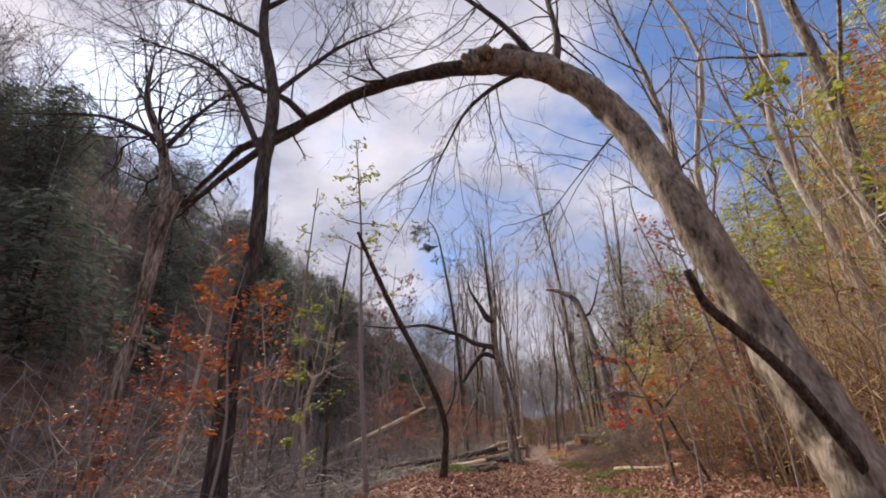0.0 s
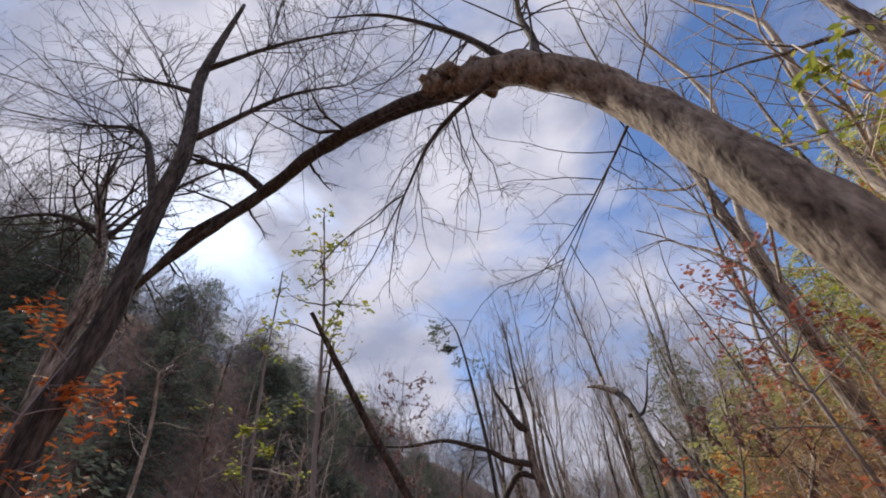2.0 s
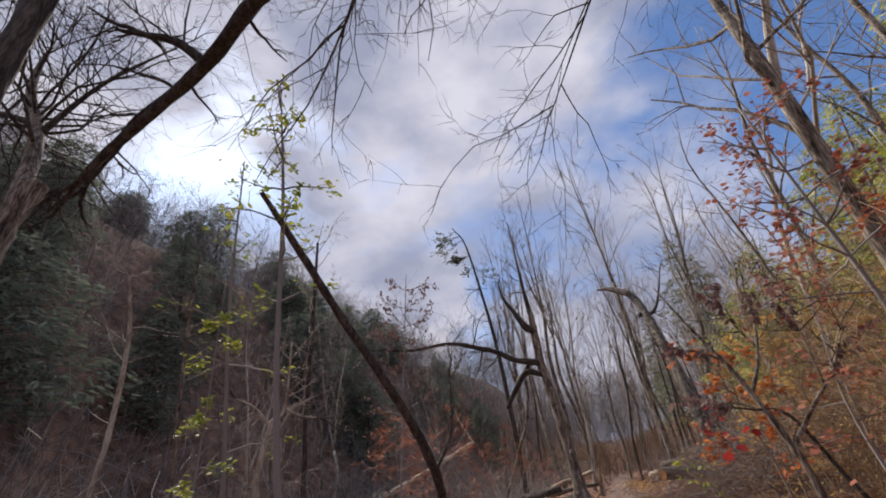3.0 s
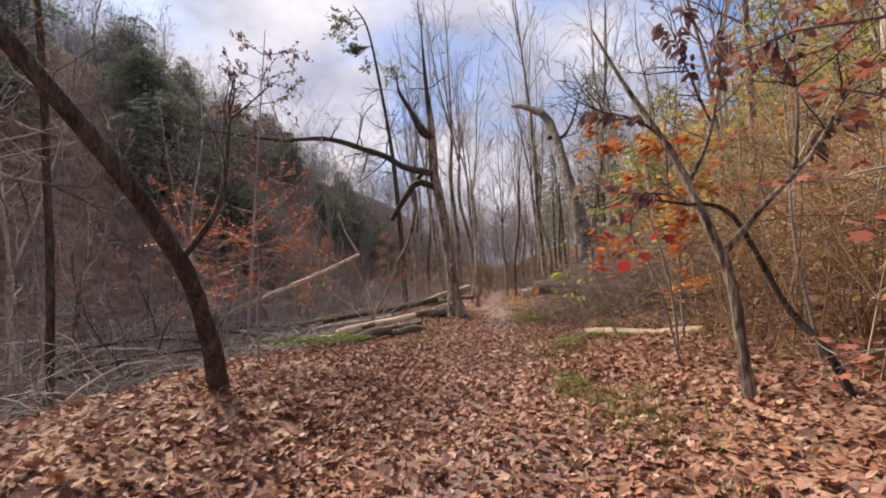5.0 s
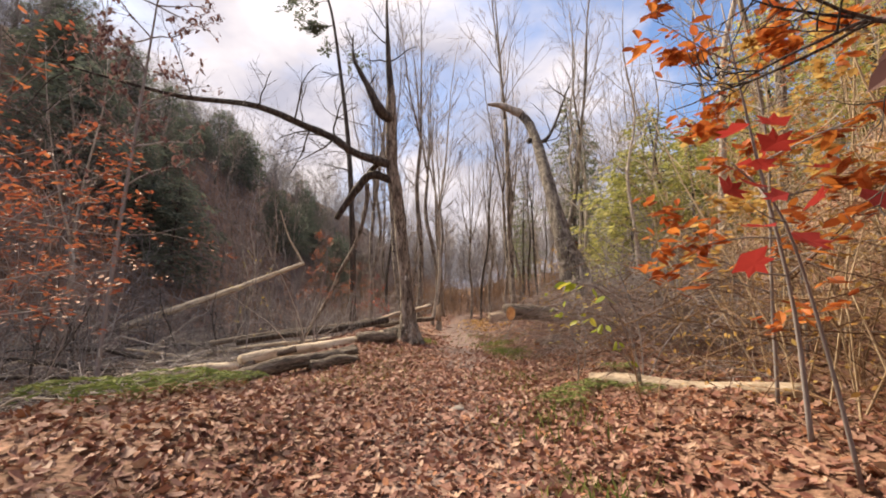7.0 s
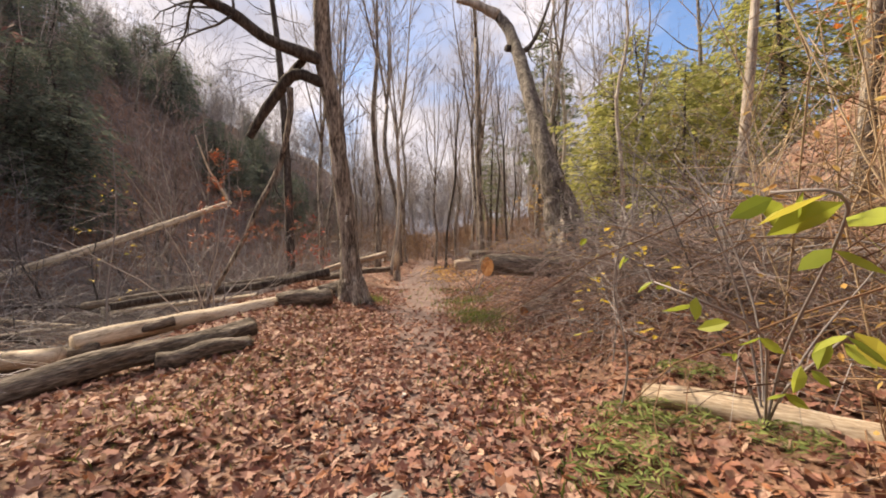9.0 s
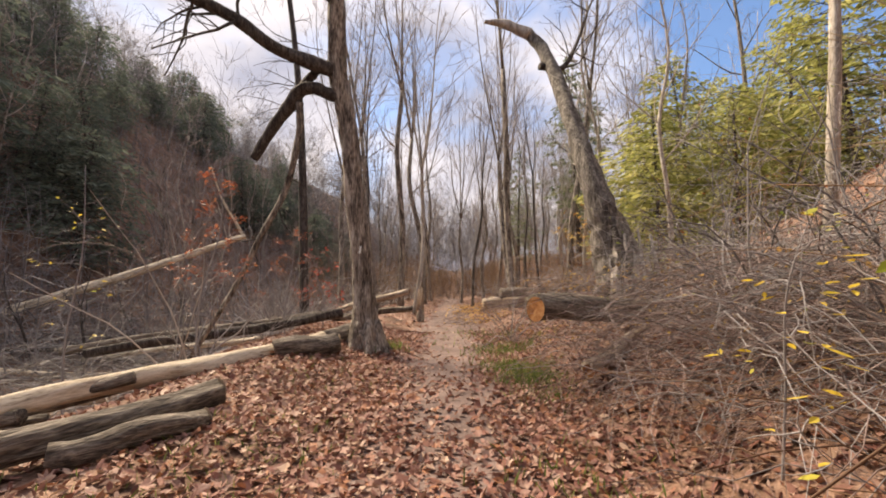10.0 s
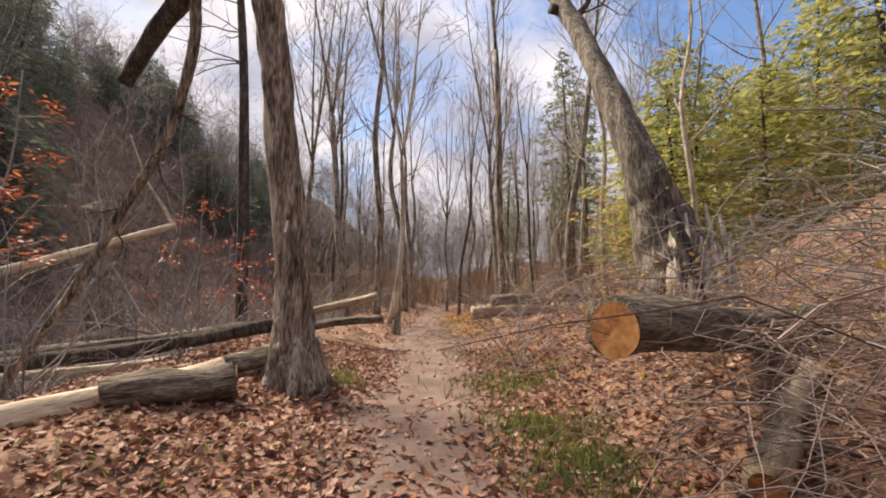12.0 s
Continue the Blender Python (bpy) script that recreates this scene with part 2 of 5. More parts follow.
def tube(geo, pts, rad, sides=6, rough=0.0, capped=True, seed=0, ridges=0):
    """A tapered round limb along points; rough: how lumpy it is, as a share of its radius; ridges: furrows of bark along it."""
    pts, rad = np.asarray(pts, dtype=float), np.asarray(rad, dtype=float)
    k = len(pts)
    tang = np.gradient(pts, axis=0)
    tang /= np.linalg.norm(tang, axis=1)[:, None] + 1e-9
    ref = np.array([0.0, 0.0, 1.0]) if abs(tang[0][2]) < 0.8 else np.array([1.0, 0.0, 0.0])
    ang = np.linspace(0, 2 * np.pi, sides, endpoint=False)
    ca, sa = np.cos(ang)[:, None], np.sin(ang)[:, None]
    rings = np.empty((k, sides, 3))
    for i in range(k):
        a = np.cross(tang[i], ref)
        a /= np.linalg.norm(a) + 1e-9
        b = np.cross(a, tang[i])
        ref = b
        r = rad[i]
        if rough:
            s = i * 0.55
            r = r * (1 + rough * (0.5 * np.sin(3 * ang + s + seed) + 0.4 * np.sin(5 * ang - 1.7 * s + seed * 2) + 0.35 * np.sin(2 * ang + 2.3 * s))
                     + 0.07 * (np.abs(np.sin(ridges * ang / 2 + 0.25 * np.sin(s))) if ridges else 0))[:, None]
        rings[i] = pts[i] + (a * ca + b * sa) * r
    v = rings.reshape(-1, 3)
    i, j = np.meshgrid(np.arange(k - 1), np.arange(sides), indexing="ij")
    q0, q1 = i * sides + j, i * sides + (j + 1) % sides
    t = np.concatenate([np.stack([q0, q1, q1 + sides], -1).reshape(-1, 3), np.stack([q0, q1 + sides, q0 + sides], -1).reshape(-1, 3)])
    if capped:
        n = len(v)
        v = np.vstack([v, pts[0], pts[-1]])
        js = np.arange(sides)
        t = np.vstack([t, np.stack([np.full(sides, n), (js + 1) % sides, js], -1),
                       np.stack([np.full(sides, n + 1), (k - 1) * sides + js, (k - 1) * sides + (js + 1) % sides], -1)])
    geo.add(v, t)


def bundle(geo, pts, rad):
    """Many thin three-sided twigs at once: pts of twig, point, xyz and rad of twig, point."""
    pts, rad = np.asarray(pts, dtype=float), np.asarray(rad, dtype=float)
    n, k, _ = pts.shape
    way = pts[:, -1] - pts[:, 0]
    way /= np.linalg.norm(way, axis=1)[:, None] + 1e-9
    ref = np.where(np.abs(way[:, 2:]) < 0.8, np.array([[0.0, 0.0, 1.0]]), np.array([[1.0, 0.0, 0.0]]))
    a = np.cross(way, ref)
    a /= np.linalg.norm(a, axis=1)[:, None] + 1e-9
    b = np.cross(a, way)
    v = np.stack([pts + (a * math.cos(w) + b * math.sin(w))[:, None, :] * rad[:, :, None] for w in (0, 2.0944, 4.18879)], 2).reshape(-1, 3)
    f = []
    for i in range(k - 1):
        for j in range(3):
            p, q = i * 3 + j, i * 3 + (j + 1) % 3
            f += [(p, q, q + 3), (p, q + 3, p + 3)]
    geo.add(v, ((np.arange(n) * k * 3)[:, None, None] + np.array(f)[None]).reshape(-1, 3))


OVAL = np.array([(0, -1, 0), (0.42, -0.4, 0.16), (0.4, 0.3, 0.2), (0, 1, 0.1), (-0.4, 0.3, 0.22), (-0.42, -0.4, 0.12), (0, 0, 0)])
MAPLE = np.array([(0, -0.85, 0), (0.5, -0.5, 0.1), (0.95, -0.2, 0.25), (0.5, 0.1, 0.1), (0.7, 0.6, 0.2), (0.22, 0.4, 0.05), (0, 1, 0.15), (-0.22, 0.4, 0.05),
                  (-0.7, 0.6, 0.22), (-0.5, 0.1, 0.1), (-0.95, -0.2, 0.2), (-0.5, -0.5, 0.1), (0, 0, 0)])
SLIM = np.array([(0, -1, 0), (0.2, -0.2, 0.06), (0, 1, 0), (-0.2, -0.2, 0.06)])


def leaves(geo, centres, sizes, shape, rng, tilt=1.0, hang=0.0, along=None):
    """Small curled blades at the centres: tilt 0 lies flat, 1 turns any way; hang: tips point down; along: a way for each tip."""
    c = np.asarray(centres, dtype=float)
    n = len(c)
    if not n:
        return
    if along is not None:
        y = np.asarray(along, dtype=float) + rng.normal(0, 0.25, (n, 3))
    else:
        a = rng.uniform(0, 2 * np.pi, n)
        y = np.stack([np.cos(a), np.sin(a), rng.normal(0, 0.6 * tilt, n) - hang], -1)
    y /= np.linalg.norm(y, axis=1)[:, None]
    z = np.stack([rng.normal(0, 0.45 * tilt, n), rng.normal(0, 0.45 * tilt, n), np.ones(n)], -1) + (rng.normal(0, 0.8, (n, 3)) if tilt >= 1 else 0)
    x = np.cross(y, z)
    x /= np.linalg.norm(x, axis=1)[:, None] + 1e-9
    z = np.cross(x, y)
    s = np.asarray(sizes, dtype=float)[:, None, None] * 0.5
    curl = rng.uniform(-0.6, 1.8, n)[:, None, None]
    v = c[:, None, :] + s * (shape[None, :, :1] * x[:, None, :] + shape[None, :, 1:2] * y[:, None, :] + curl * shape[None, :, 2:] * z[:, None, :])
    m = len(shape)
    if m == 4:
        f = np.array([(0, 1, 2), (0, 2, 3)])
    else:
        f = np.array([(m - 1, i, (i + 1) % (m - 1)) for i in range(m - 1)])
    t = (np.arange(n) * m)[:, None, None] + f[None]
    geo.add(v.reshape(-1, 3), t.reshape(-1, 3))


def unit(v):
    v = np.asarray(v, dtype=float)
    return v / (np.linalg.norm(v) + 1e-9)


def grow(geo, start, way, length, radius, level, last, rng, kids=5, wig=0.16, lift=0.05, low=0.25, tips=None, segs=6, spread=(0.5, 1.1), shrink=(0.35, 0.65), thin=0.0036):
    """A limb that wanders, tapers and forks into thinner limbs. tips gathers places for leaves."""
    p, d = np.asarray(start, dtype=float), unit(way)
    pts, ways = [p], [d]
    for _ in range(segs):
        d = unit(d + rng.normal(0, wig, 3) + np.array([0, 0, lift]))
        p = p + d * length / segs
        pts.append(p)
        ways.append(d)
    rad = radius * np.linspace(1, 0.3 if level < last else 0.25, segs + 1)
    tube(geo, pts, rad, (7, 5, 4, 3, 3)[min(level, 4)], capped=False)
    if tips is not None and level >= last - 1:
        tips.extend(pts[2:])
    if level < last:
        for _ in range(kids):
            f = rng.uniform(low, 0.98)
            i = min(int(f * segs), segs - 1)
            at = pts[i] + (pts[i + 1] - pts[i]) * (f * segs - i)
            side = unit(np.cross(ways[i], rng.normal(0, 1, 3)))
            a = rng.uniform(*spread)
            grow(geo, at, ways[i] * math.cos(a) + side * math.sin(a), length * rng.uniform(*shrink) * (1.15 - 0.5 * f), max(rad[i] * rng.uniform(0.4, 0.65), thin),
                 level + 1, last, rng, max(2, kids - 1), wig * 1.15, lift, low, tips, max(3, segs - 1), spread, shrink, thin)


def path_x(y):
    return np.where(np.asarray(y) < 17.5, 0.205 * np.asarray(y), 3.5875 + 0.17 * (np.asarray(y) - 17.5))


def ease(a, b, x):
    f = np.clip((x - a) / (b - a), 0, 1)
    return f * f * (3 - 2 * f)


def height(x, y):
    """The lie of the land: a level path, a low verge and wet hollow on one side under a steep wooded hill, a bank and slope on the other."""
    x, y = np.asarray(x, dtype=float), np.asarray(y, dtype=float)
    u = x - path_x(y)
    z = 0.38 * ease(-0.8, -2.6, u) * (1 - 0.62 * ease(13.5, 17, y) + 0.42 * ease(20.5, 23, y)) - 1.15 * ease(-3.6, -6.5, u)
    z = z + 23.5 * ease(-10, -37, u) + 0.05 * np.sin(u * 1.3 + y * 0.5) * ease(-1, -3, u)
    bank = ease(14, 19, y) * (1 - ease(27, 34, y))
    z = z + 0.3 * ease(1.3, 3.2, u) + 0.5 * bank * ease(1.5, 3.0, u) + 12 * ease(3.8, 23, u) * (1 - 0.6 * ease(18, 32, y)) * (0.6 + 0.4 * ease(5, 13, y))
    z = z + 0.025 * np.sin(1.7 * x + 0.9 * y) + 0.02 * np.sin(2.9 * y - 1.3 * x) + 0.012 * np.sin(5.1 * x + 4.3 * y)
    z = z + ease(3, 9, np.abs(u)) * (0.12 * np.sin(0.8 * x + 0.5 * y) + 0.1 * np.sin(0.6 * y - 0.9 * x))
    return z + 7 * ease(70, 150, y)


def H(x, y):
    return float(height(x, y))


# ---- the ground ----
def build_ground():
    xs = np.concatenate([np.linspace(-400, -40, 25)[:-1], np.linspace(-40, -8, 50)[:-1], np.linspace(-8, 14, 85)[:-1], np.linspace(14, 60, 60)[:-1], np.linspace(60, 400, 20)])
    ys = np.concatenate([np.linspace(-200, -6, 20)[:-1], np.linspace(-6, 40, 150)[:-1], np.linspace(40, 120, 60)[:-1], np.linspace(120, 600, 20)])
    gx, gy = np.meshgrid(xs, ys)
    v = np.stack([gx, gy, height(gx, gy)], -1).reshape(-1, 3)
    w = len(xs)
    i, j = np.meshgrid(np.arange(len(ys) - 1), np.arange(w - 1), indexing="ij")
    q = (i * w + j).ravel()
    g = Geo()
    g.add(v, np.concatenate([np.stack([q, q + 1, q + w + 1], -1), np.stack([q, q + w + 1, q + w], -1)]))
    whole("ground", g, SOIL, "brown leaf-strewn woodland soil with a trodden dirt path", "ground", kind="structure")


build_ground()


def build_path():
    g = Geo()
    ys = np.linspace(-5, 70, 420)
    w = 0.78 + 0.3 * ease(19, 26, ys) + 0.1
    f = np.linspace(-1, 1, 9)
    x = path_x(ys)[:, None] - 0.02 + f * w[:, None] + 0.05 * np.sin(ys * 5)[:, None] * f
    y = np.repeat(ys[:, None], 9, 1)
    v = np.stack([x, y, height(x, y) + 0.014 * (1 - f ** 4) - 0.004], -1).reshape(-1, 3)
    i, j = np.meshgrid(np.arange(len(ys) - 1), np.arange(8), indexing="ij")
    q = (i * 9 + j).ravel()
    g.add(v, np.concatenate([np.stack([q, q + 1, q + 10], -1), np.stack([q, q + 10, q + 9], -1)]))
    whole("path", g, DIRT, "trodden greyish-brown dirt footpath through the woods", "path", kind="structure")


build_path()


def build_litter(near=98000, far=40000):
    rng = np.random.default_rng(3)
    n = near * 2
    y = 1.0 + 26.5 * rng.random(n)
    u = np.where(rng.random(n) < 0.62, rng.normal(0, 1.9, n), rng.uniform(-4.6, 5.5, n))
    tread = np.exp(-(u / (0.45 + 0.4 * ease(19, 22.5, y) + 0.1 * np.sin(2.3 * y))) ** 4) * (0.15 + 0.63 * ease(16.5, 19.5, y) + 0.19 * ease(20, 23, y))
    keep = (rng.random(n) > tread) & (u > -4.6) & (u < 5.5)
    y, u = y[keep][:near], u[keep][:near]
    x = path_x(y) + u
    size = rng.uniform(0.04, 0.115, len(x))
    c = np.stack([x, y, height(x, y) + rng.uniform(0.006, 0.04, len(x))], -1)
    half = rng.random(len(x)) < 0.22
    g = Geo()
    leaves(g, c[half], size[half] * 1.2, MAPLE, rng, tilt=0.9)
    leaves(g, c[~half], size[~half], OVAL, rng, tilt=0.95)
    y = np.concatenate([rng.uniform(28, 60, far // 3), rng.uniform(2, 34, far - far // 3)])
    u = np.where(np.arange(far) < far // 3, rng.normal(0, 5, far), np.where(rng.random(far) < 0.75, rng.uniform(5, 19, far), rng.uniform(-7, -4, far)))
    keep = rng.random(far) > 0.96 * np.exp(-(u / 0.95) ** 4)
    x, y = (path_x(y) + u)[keep], y[keep]
    leaves(g, np.stack([x, y, height(x, y) + 0.03], -1), rng.uniform(0.09, 0.2, len(x)), SLIM * (2.2, 1, 2), rng, tilt=0.8)
    whole("leaf_litter", g, FALLEN, "dry russet and brown fallen leaves covering the path and verges", "fallen leaves", kind="stuff", smooth=False)
    g = Geo()
    y = rng.uniform(30, 48, 1500)
    x = path_x(y) + 1.5 + rng.normal(0, 0.7, 1500)
    leaves(g, np.stack([x, y, height(x, y) + 0.03], -1), rng.uniform(0.1, 0.2, 1500), OVAL, rng, tilt=0.6)
    whole("golden_leaf_litter", g, FALLEN_GOLD, "golden yellow fallen leaves lying beside the far path", "fallen leaves", kind="stuff", smooth=False)


# ---- the old trees ----
def limb(parent, name, pts, rad, material, rng, sides=9, kids=6, twig=1.2, label="", rough=0.12, lift=0.03, last=2, count=None, twig_way=None):
    """A limb through a few points, with its own twigs."""
    p = bent(pts, count or 6 * len(pts))
    r = np.interp(np.linspace(0, 1, len(p)), np.linspace(0, 1, len(rad)), rad)
    g = Geo()
    tube(g, p, r, sides, rough=rough, seed=rng.uniform(0, 6))
    t = Geo()
    for _ in range(kids):
        i = int(rng.uniform(0.25, 1.0) * (len(p) - 1))
        d = unit(p[min(i + 1, len(p) - 1)] - p[max(i - 1, 0)])
        side = unit(np.cross(d, rng.normal(0, 1, 3)) + (np.asarray(twig_way) if twig_way is not None else 0))
        grow(t, p[i], unit(d * 0.5 + side), twig * rng.uniform(0.5, 1.3), max(r[i] * 0.3, 0.009), 1, 1 + last, rng, kids=4, wig=0.18, lift=lift)
    if kids:
        d = unit(p[-1] - p[-3])
        for _ in range(3):
            grow(t, p[-1], unit(d + rng.normal(0, 0.35, 3)), twig * rng.uniform(0.6, 1.2), r[-1] * 0.9, 1, 1 + last, rng, kids=4, wig=0.16, lift=lift)
    ob = part(name, g, material, parent, label)
    if kids:
        tagged(part("twig_spray", t, BARK_DARK, ob), kind="stuff")
    return ob


def rooted(pts, rad, sides=18):
    """A trunk with a flared foot."""
    g = Geo()
    p = bent(pts, 10 * len(pts))
    r = np.interp(np.linspace(0, 1, len(p)), np.linspace(0, 1, len(rad)), rad)
    tube(g, p, r, sides, rough=0.1, seed=1.3, ridges=16)
    return g


def build_arched_tree():
    rng = np.random.default_rng(11)
    base = np.array((3.35, 4.0, H(3.35, 4.0) - 0.1))
    tree = thing("arched_tree", base, "old scaly-barked tree bent in an arch over the path", "tree")
    pts = np.array([(3.3, 4.02, 0.1), (3.2, 4.12, 0.85), (3.12, 4.25, 1.5), (3.05, 4.45, 2.2), (2.8, 4.6, 3.5), (2.62, 4.95, 5.0), (2.2, 5.05, 5.95), (1.55, 5.2, 6.7), (0.95, 5.6, 7.3), (0.55, 5.82, 7.5)]) - base
    pts[0][2] = 0
    part("trunk", rooted(pts, [0.34, 0.25, 0.225, 0.21, 0.205, 0.2, 0.195, 0.2, 0.2, 0.17], 24), BARK_ARCH, tree)
    over = np.array([(0.9, 5.65, 7.3), (0.0, 6.1, 7.72), (-1.0, 6.55, 7.95), (-1.9, 7.0, 8.08), (-2.95, 7.6, 8.08), (-3.9, 8.0, 7.95), (-4.9, 8.3, 7.85), (-5.5, 8.5, 7.4), (-6.1, 8.7, 6.95)]) - base
    limb(tree, "arching_limb", over, [0.17, 0.14, 0.125, 0.12, 0.12, 0.105, 0.09, 0.07, 0.05], BARK_DARK, rng, 12, kids=12, twig=1.3, label="dark slender arching limb")
    limb(tree, "limb", np.array([(-3.3, 7.75, 7.95), (-4.3, 8.0, 7.5), (-5.0, 8.1, 7.0), (-5.6, 8.2, 6.45)]) - base, [0.09, 0.09, 0.08, 0.05], BARK_DARK, rng, 9, kids=2)
    limb(tree, "limb", np.array([(-3.2, 7.7, 8.1), (-3.7, 7.5, 8.55), (-4.2, 7.4, 8.75)]) - base, [0.09, 0.07, 0.06], BARK_DARK, rng, 8, kids=4)
    limb(tree, "limb", np.array([(1.75, 5.1, 6.6), (1.95, 5.3, 7.6), (2.0, 5.5, 9.0), (2.3, 5.6, 11.0)]) - base, [0.08, 0.06, 0.045, 0.015], BARK_DARK, rng, 8, kids=18, twig=2.6)
    limb(tree, "limb", np.array([(1.5, 5.15, 6.8), (0.9, 5.2, 7.9), (-0.2, 5.3, 9.2), (-1.4, 5.6, 10.3)]) - base, [0.06, 0.045, 0.03, 0.01], BARK_DARK, rng, 7, kids=18, twig=2.4)
    limb(tree, "limb", np.array([(1.3, 5.3, 6.75), (0.75, 5.7, 6.75), (0.3, 6.0, 6.5), (-0.1, 6.3, 5.9)]) - base, [0.05, 0.04, 0.03, 0.015], BARK_DARK, rng, 6, kids=12, twig=1.9, lift=-0.18, twig_way=(0, 0, -0.9))
    limb(tree, "limb", np.array([(2.5, 5.0, 5.3), (2.5, 5.8, 5.5), (2.3, 6.7, 5.5), (2.0, 7.6, 5.3)]) - base, [0.022, 0.016, 0.011, 0.006], BARK_DARK, rng, 6, kids=10, twig=1.7, lift=-0.04)
    # the broken crust where the arch turns over
    knot = Geo()
    for k in range(14):
        c = np.array((0.95, 5.55, 7.42)) - base + np.clip(rng.normal(0, 1, 3), -1.3, 1.3) * (0.3, 0.1, 0.05) - (0, 0, 0.12)
        tube(knot, [c, c + rng.normal(0, 0.08, 3), c + rng.normal(0, 0.12, 3) + (-0.12, 0.03, 0.08)], [0.13, 0.13, 0.05], 7, rough=0.35, seed=k)
    part("burl", knot, BARK_ARCH, tree, "crusty broken burl on the bend")
    limb(tree, "dead_stem", np.array([(3.3, 4.05, 0.5), (3.0, 3.9, 1.1), (2.56, 3.65, 1.6), (2.08, 3.4, 1.96), (1.86, 3.3, 2.12), (1.74, 3.22, 2.38)]) - base,
         [0.07, 0.05, 0.045, 0.04, 0.036, 0.03], BARK_DARK, rng, 9, kids=0, label="dark dead broken stem")


def build_leaning_upright():
    rng = np.random.default_rng(5)
    base = np.array((-2.6, 5.15, H(-2.6, 5.15) - 0.1))
    tree = thing("dark_tree", base, "dark smooth-barked upright tree with a crooked bare crown", "tree")
    pts = np.array([base, (-2.64, 5.2, 1.0), (-2.77, 5.3, 2.75), (-2.74, 5.4, 3.9), (-2.83, 5.42, 5.0), (-2.88, 5.45, 6.5), (-3.3, 5.55, 8.1), (-3.45, 5.6, 9.2), (-3.5, 5.7, 12)]) - base
    part("trunk", rooted(pts, [0.15, 0.115, 0.105, 0.1, 0.098, 0.092, 0.085, 0.075, 0.035], 14), BARK_DARK, tree)
    for a, b, c, r in (((-2.85, 5.42, 5.3), (-4.2, 5.8, 7.6), (-6.5, 6.5, 9.4), 0.06), ((-2.9, 5.45, 6.6), (-2.0, 5.9, 8.2), (-1.2, 6.6, 9.6), 0.05),
                       ((-3.3, 5.55, 8.1), (-4.5, 5.8, 9.2), (-6.2, 6.2, 10.6), 0.05), ((-3.4, 5.6, 9.0), (-2.3, 6.0, 10.5), (-0.6, 6.6, 12), 0.05)):
        limb(tree, "limb", np.array([a, b, c]) - base, [r, r * 0.65, r * 0.25], BARK_DARK, rng, 7, kids=32, twig=2.1)


def build_pale_stub():
    rng = np.random.default_rng(6)
    base = np.array((-6.1, 7.7, H(-6.1, 7.7) - 0.1))
    tree = thing("broken_tree", base, "pale broken trunk holding up the end of the arch", "tree")
    pts = np.array([base, (-6.0, 7.8, 2.5), (-5.97, 7.8, 3.1), (-5.98, 7.8, 4.5), (-6.05, 7.8, 5.5), (-6.0, 7.9, 6.3)]) - base
    part("trunk", rooted(pts, [0.15, 0.115, 0.11, 0.12, 0.17, 0.19], 14), BARK, tree)
    limb(tree, "limb", np.array([(-6.1, 7.85, 6.0), (-6.6, 8, 7.6), (-7.4, 8, 9.2), (-7.8, 8.2, 11)]) - base, [0.13, 0.11, 0.08, 0.02], BARK, rng, 8, kids=34, twig=2.6)
    limb(tree, "limb", np.array([(-6.7, 8, 7.9), (-8.4, 8.1, 8.8), (-10.6, 8.3, 9.2)]) - base, [0.07, 0.045, 0.012], BARK_DARK, rng, 7, kids=34, twig=2.4)
    limb(tree, "limb", np.array([(-6.6, 8, 7.6), (-6.0, 8.3, 9.2), (-4.8, 8.8, 10.8)]) - base, [0.06, 0.04, 0.012], BARK_DARK, rng, 7, kids=34, twig=2.2)


def build_leaning_snag():
    base = np.array((-0.4, 11.35, H(-0.4, 11.35) - 0.1))
    tree = thing("leaning_snag", base, "dark dead trunk leaning out of the verge, broken at its tip", "dead tree")
    pts = np.array([base, (-0.28, 10.75, 1.2), (-0.33, 10.35, 1.8), (-0.65, 9.88, 2.6), (-1.27, 9.05, 3.8), (-1.67, 8.45, 4.65), (-1.9, 7.85, 5.2)]) - base
    part("trunk", rooted(pts, [0.1, 0.068, 0.064, 0.06, 0.055, 0.05, 0.03], 12), BARK_DARK, tree)
    rng = np.random.default_rng(8)
    limb(tree, "limb", np.array([(-0.32, 10.45, 1.65), (-0.05, 10.6, 2.2), (0.0, 10.7, 3.0)]) - base, [0.03, 0.025, 0.012], BARK_DARK, rng, 6, kids=4, twig=0.7)


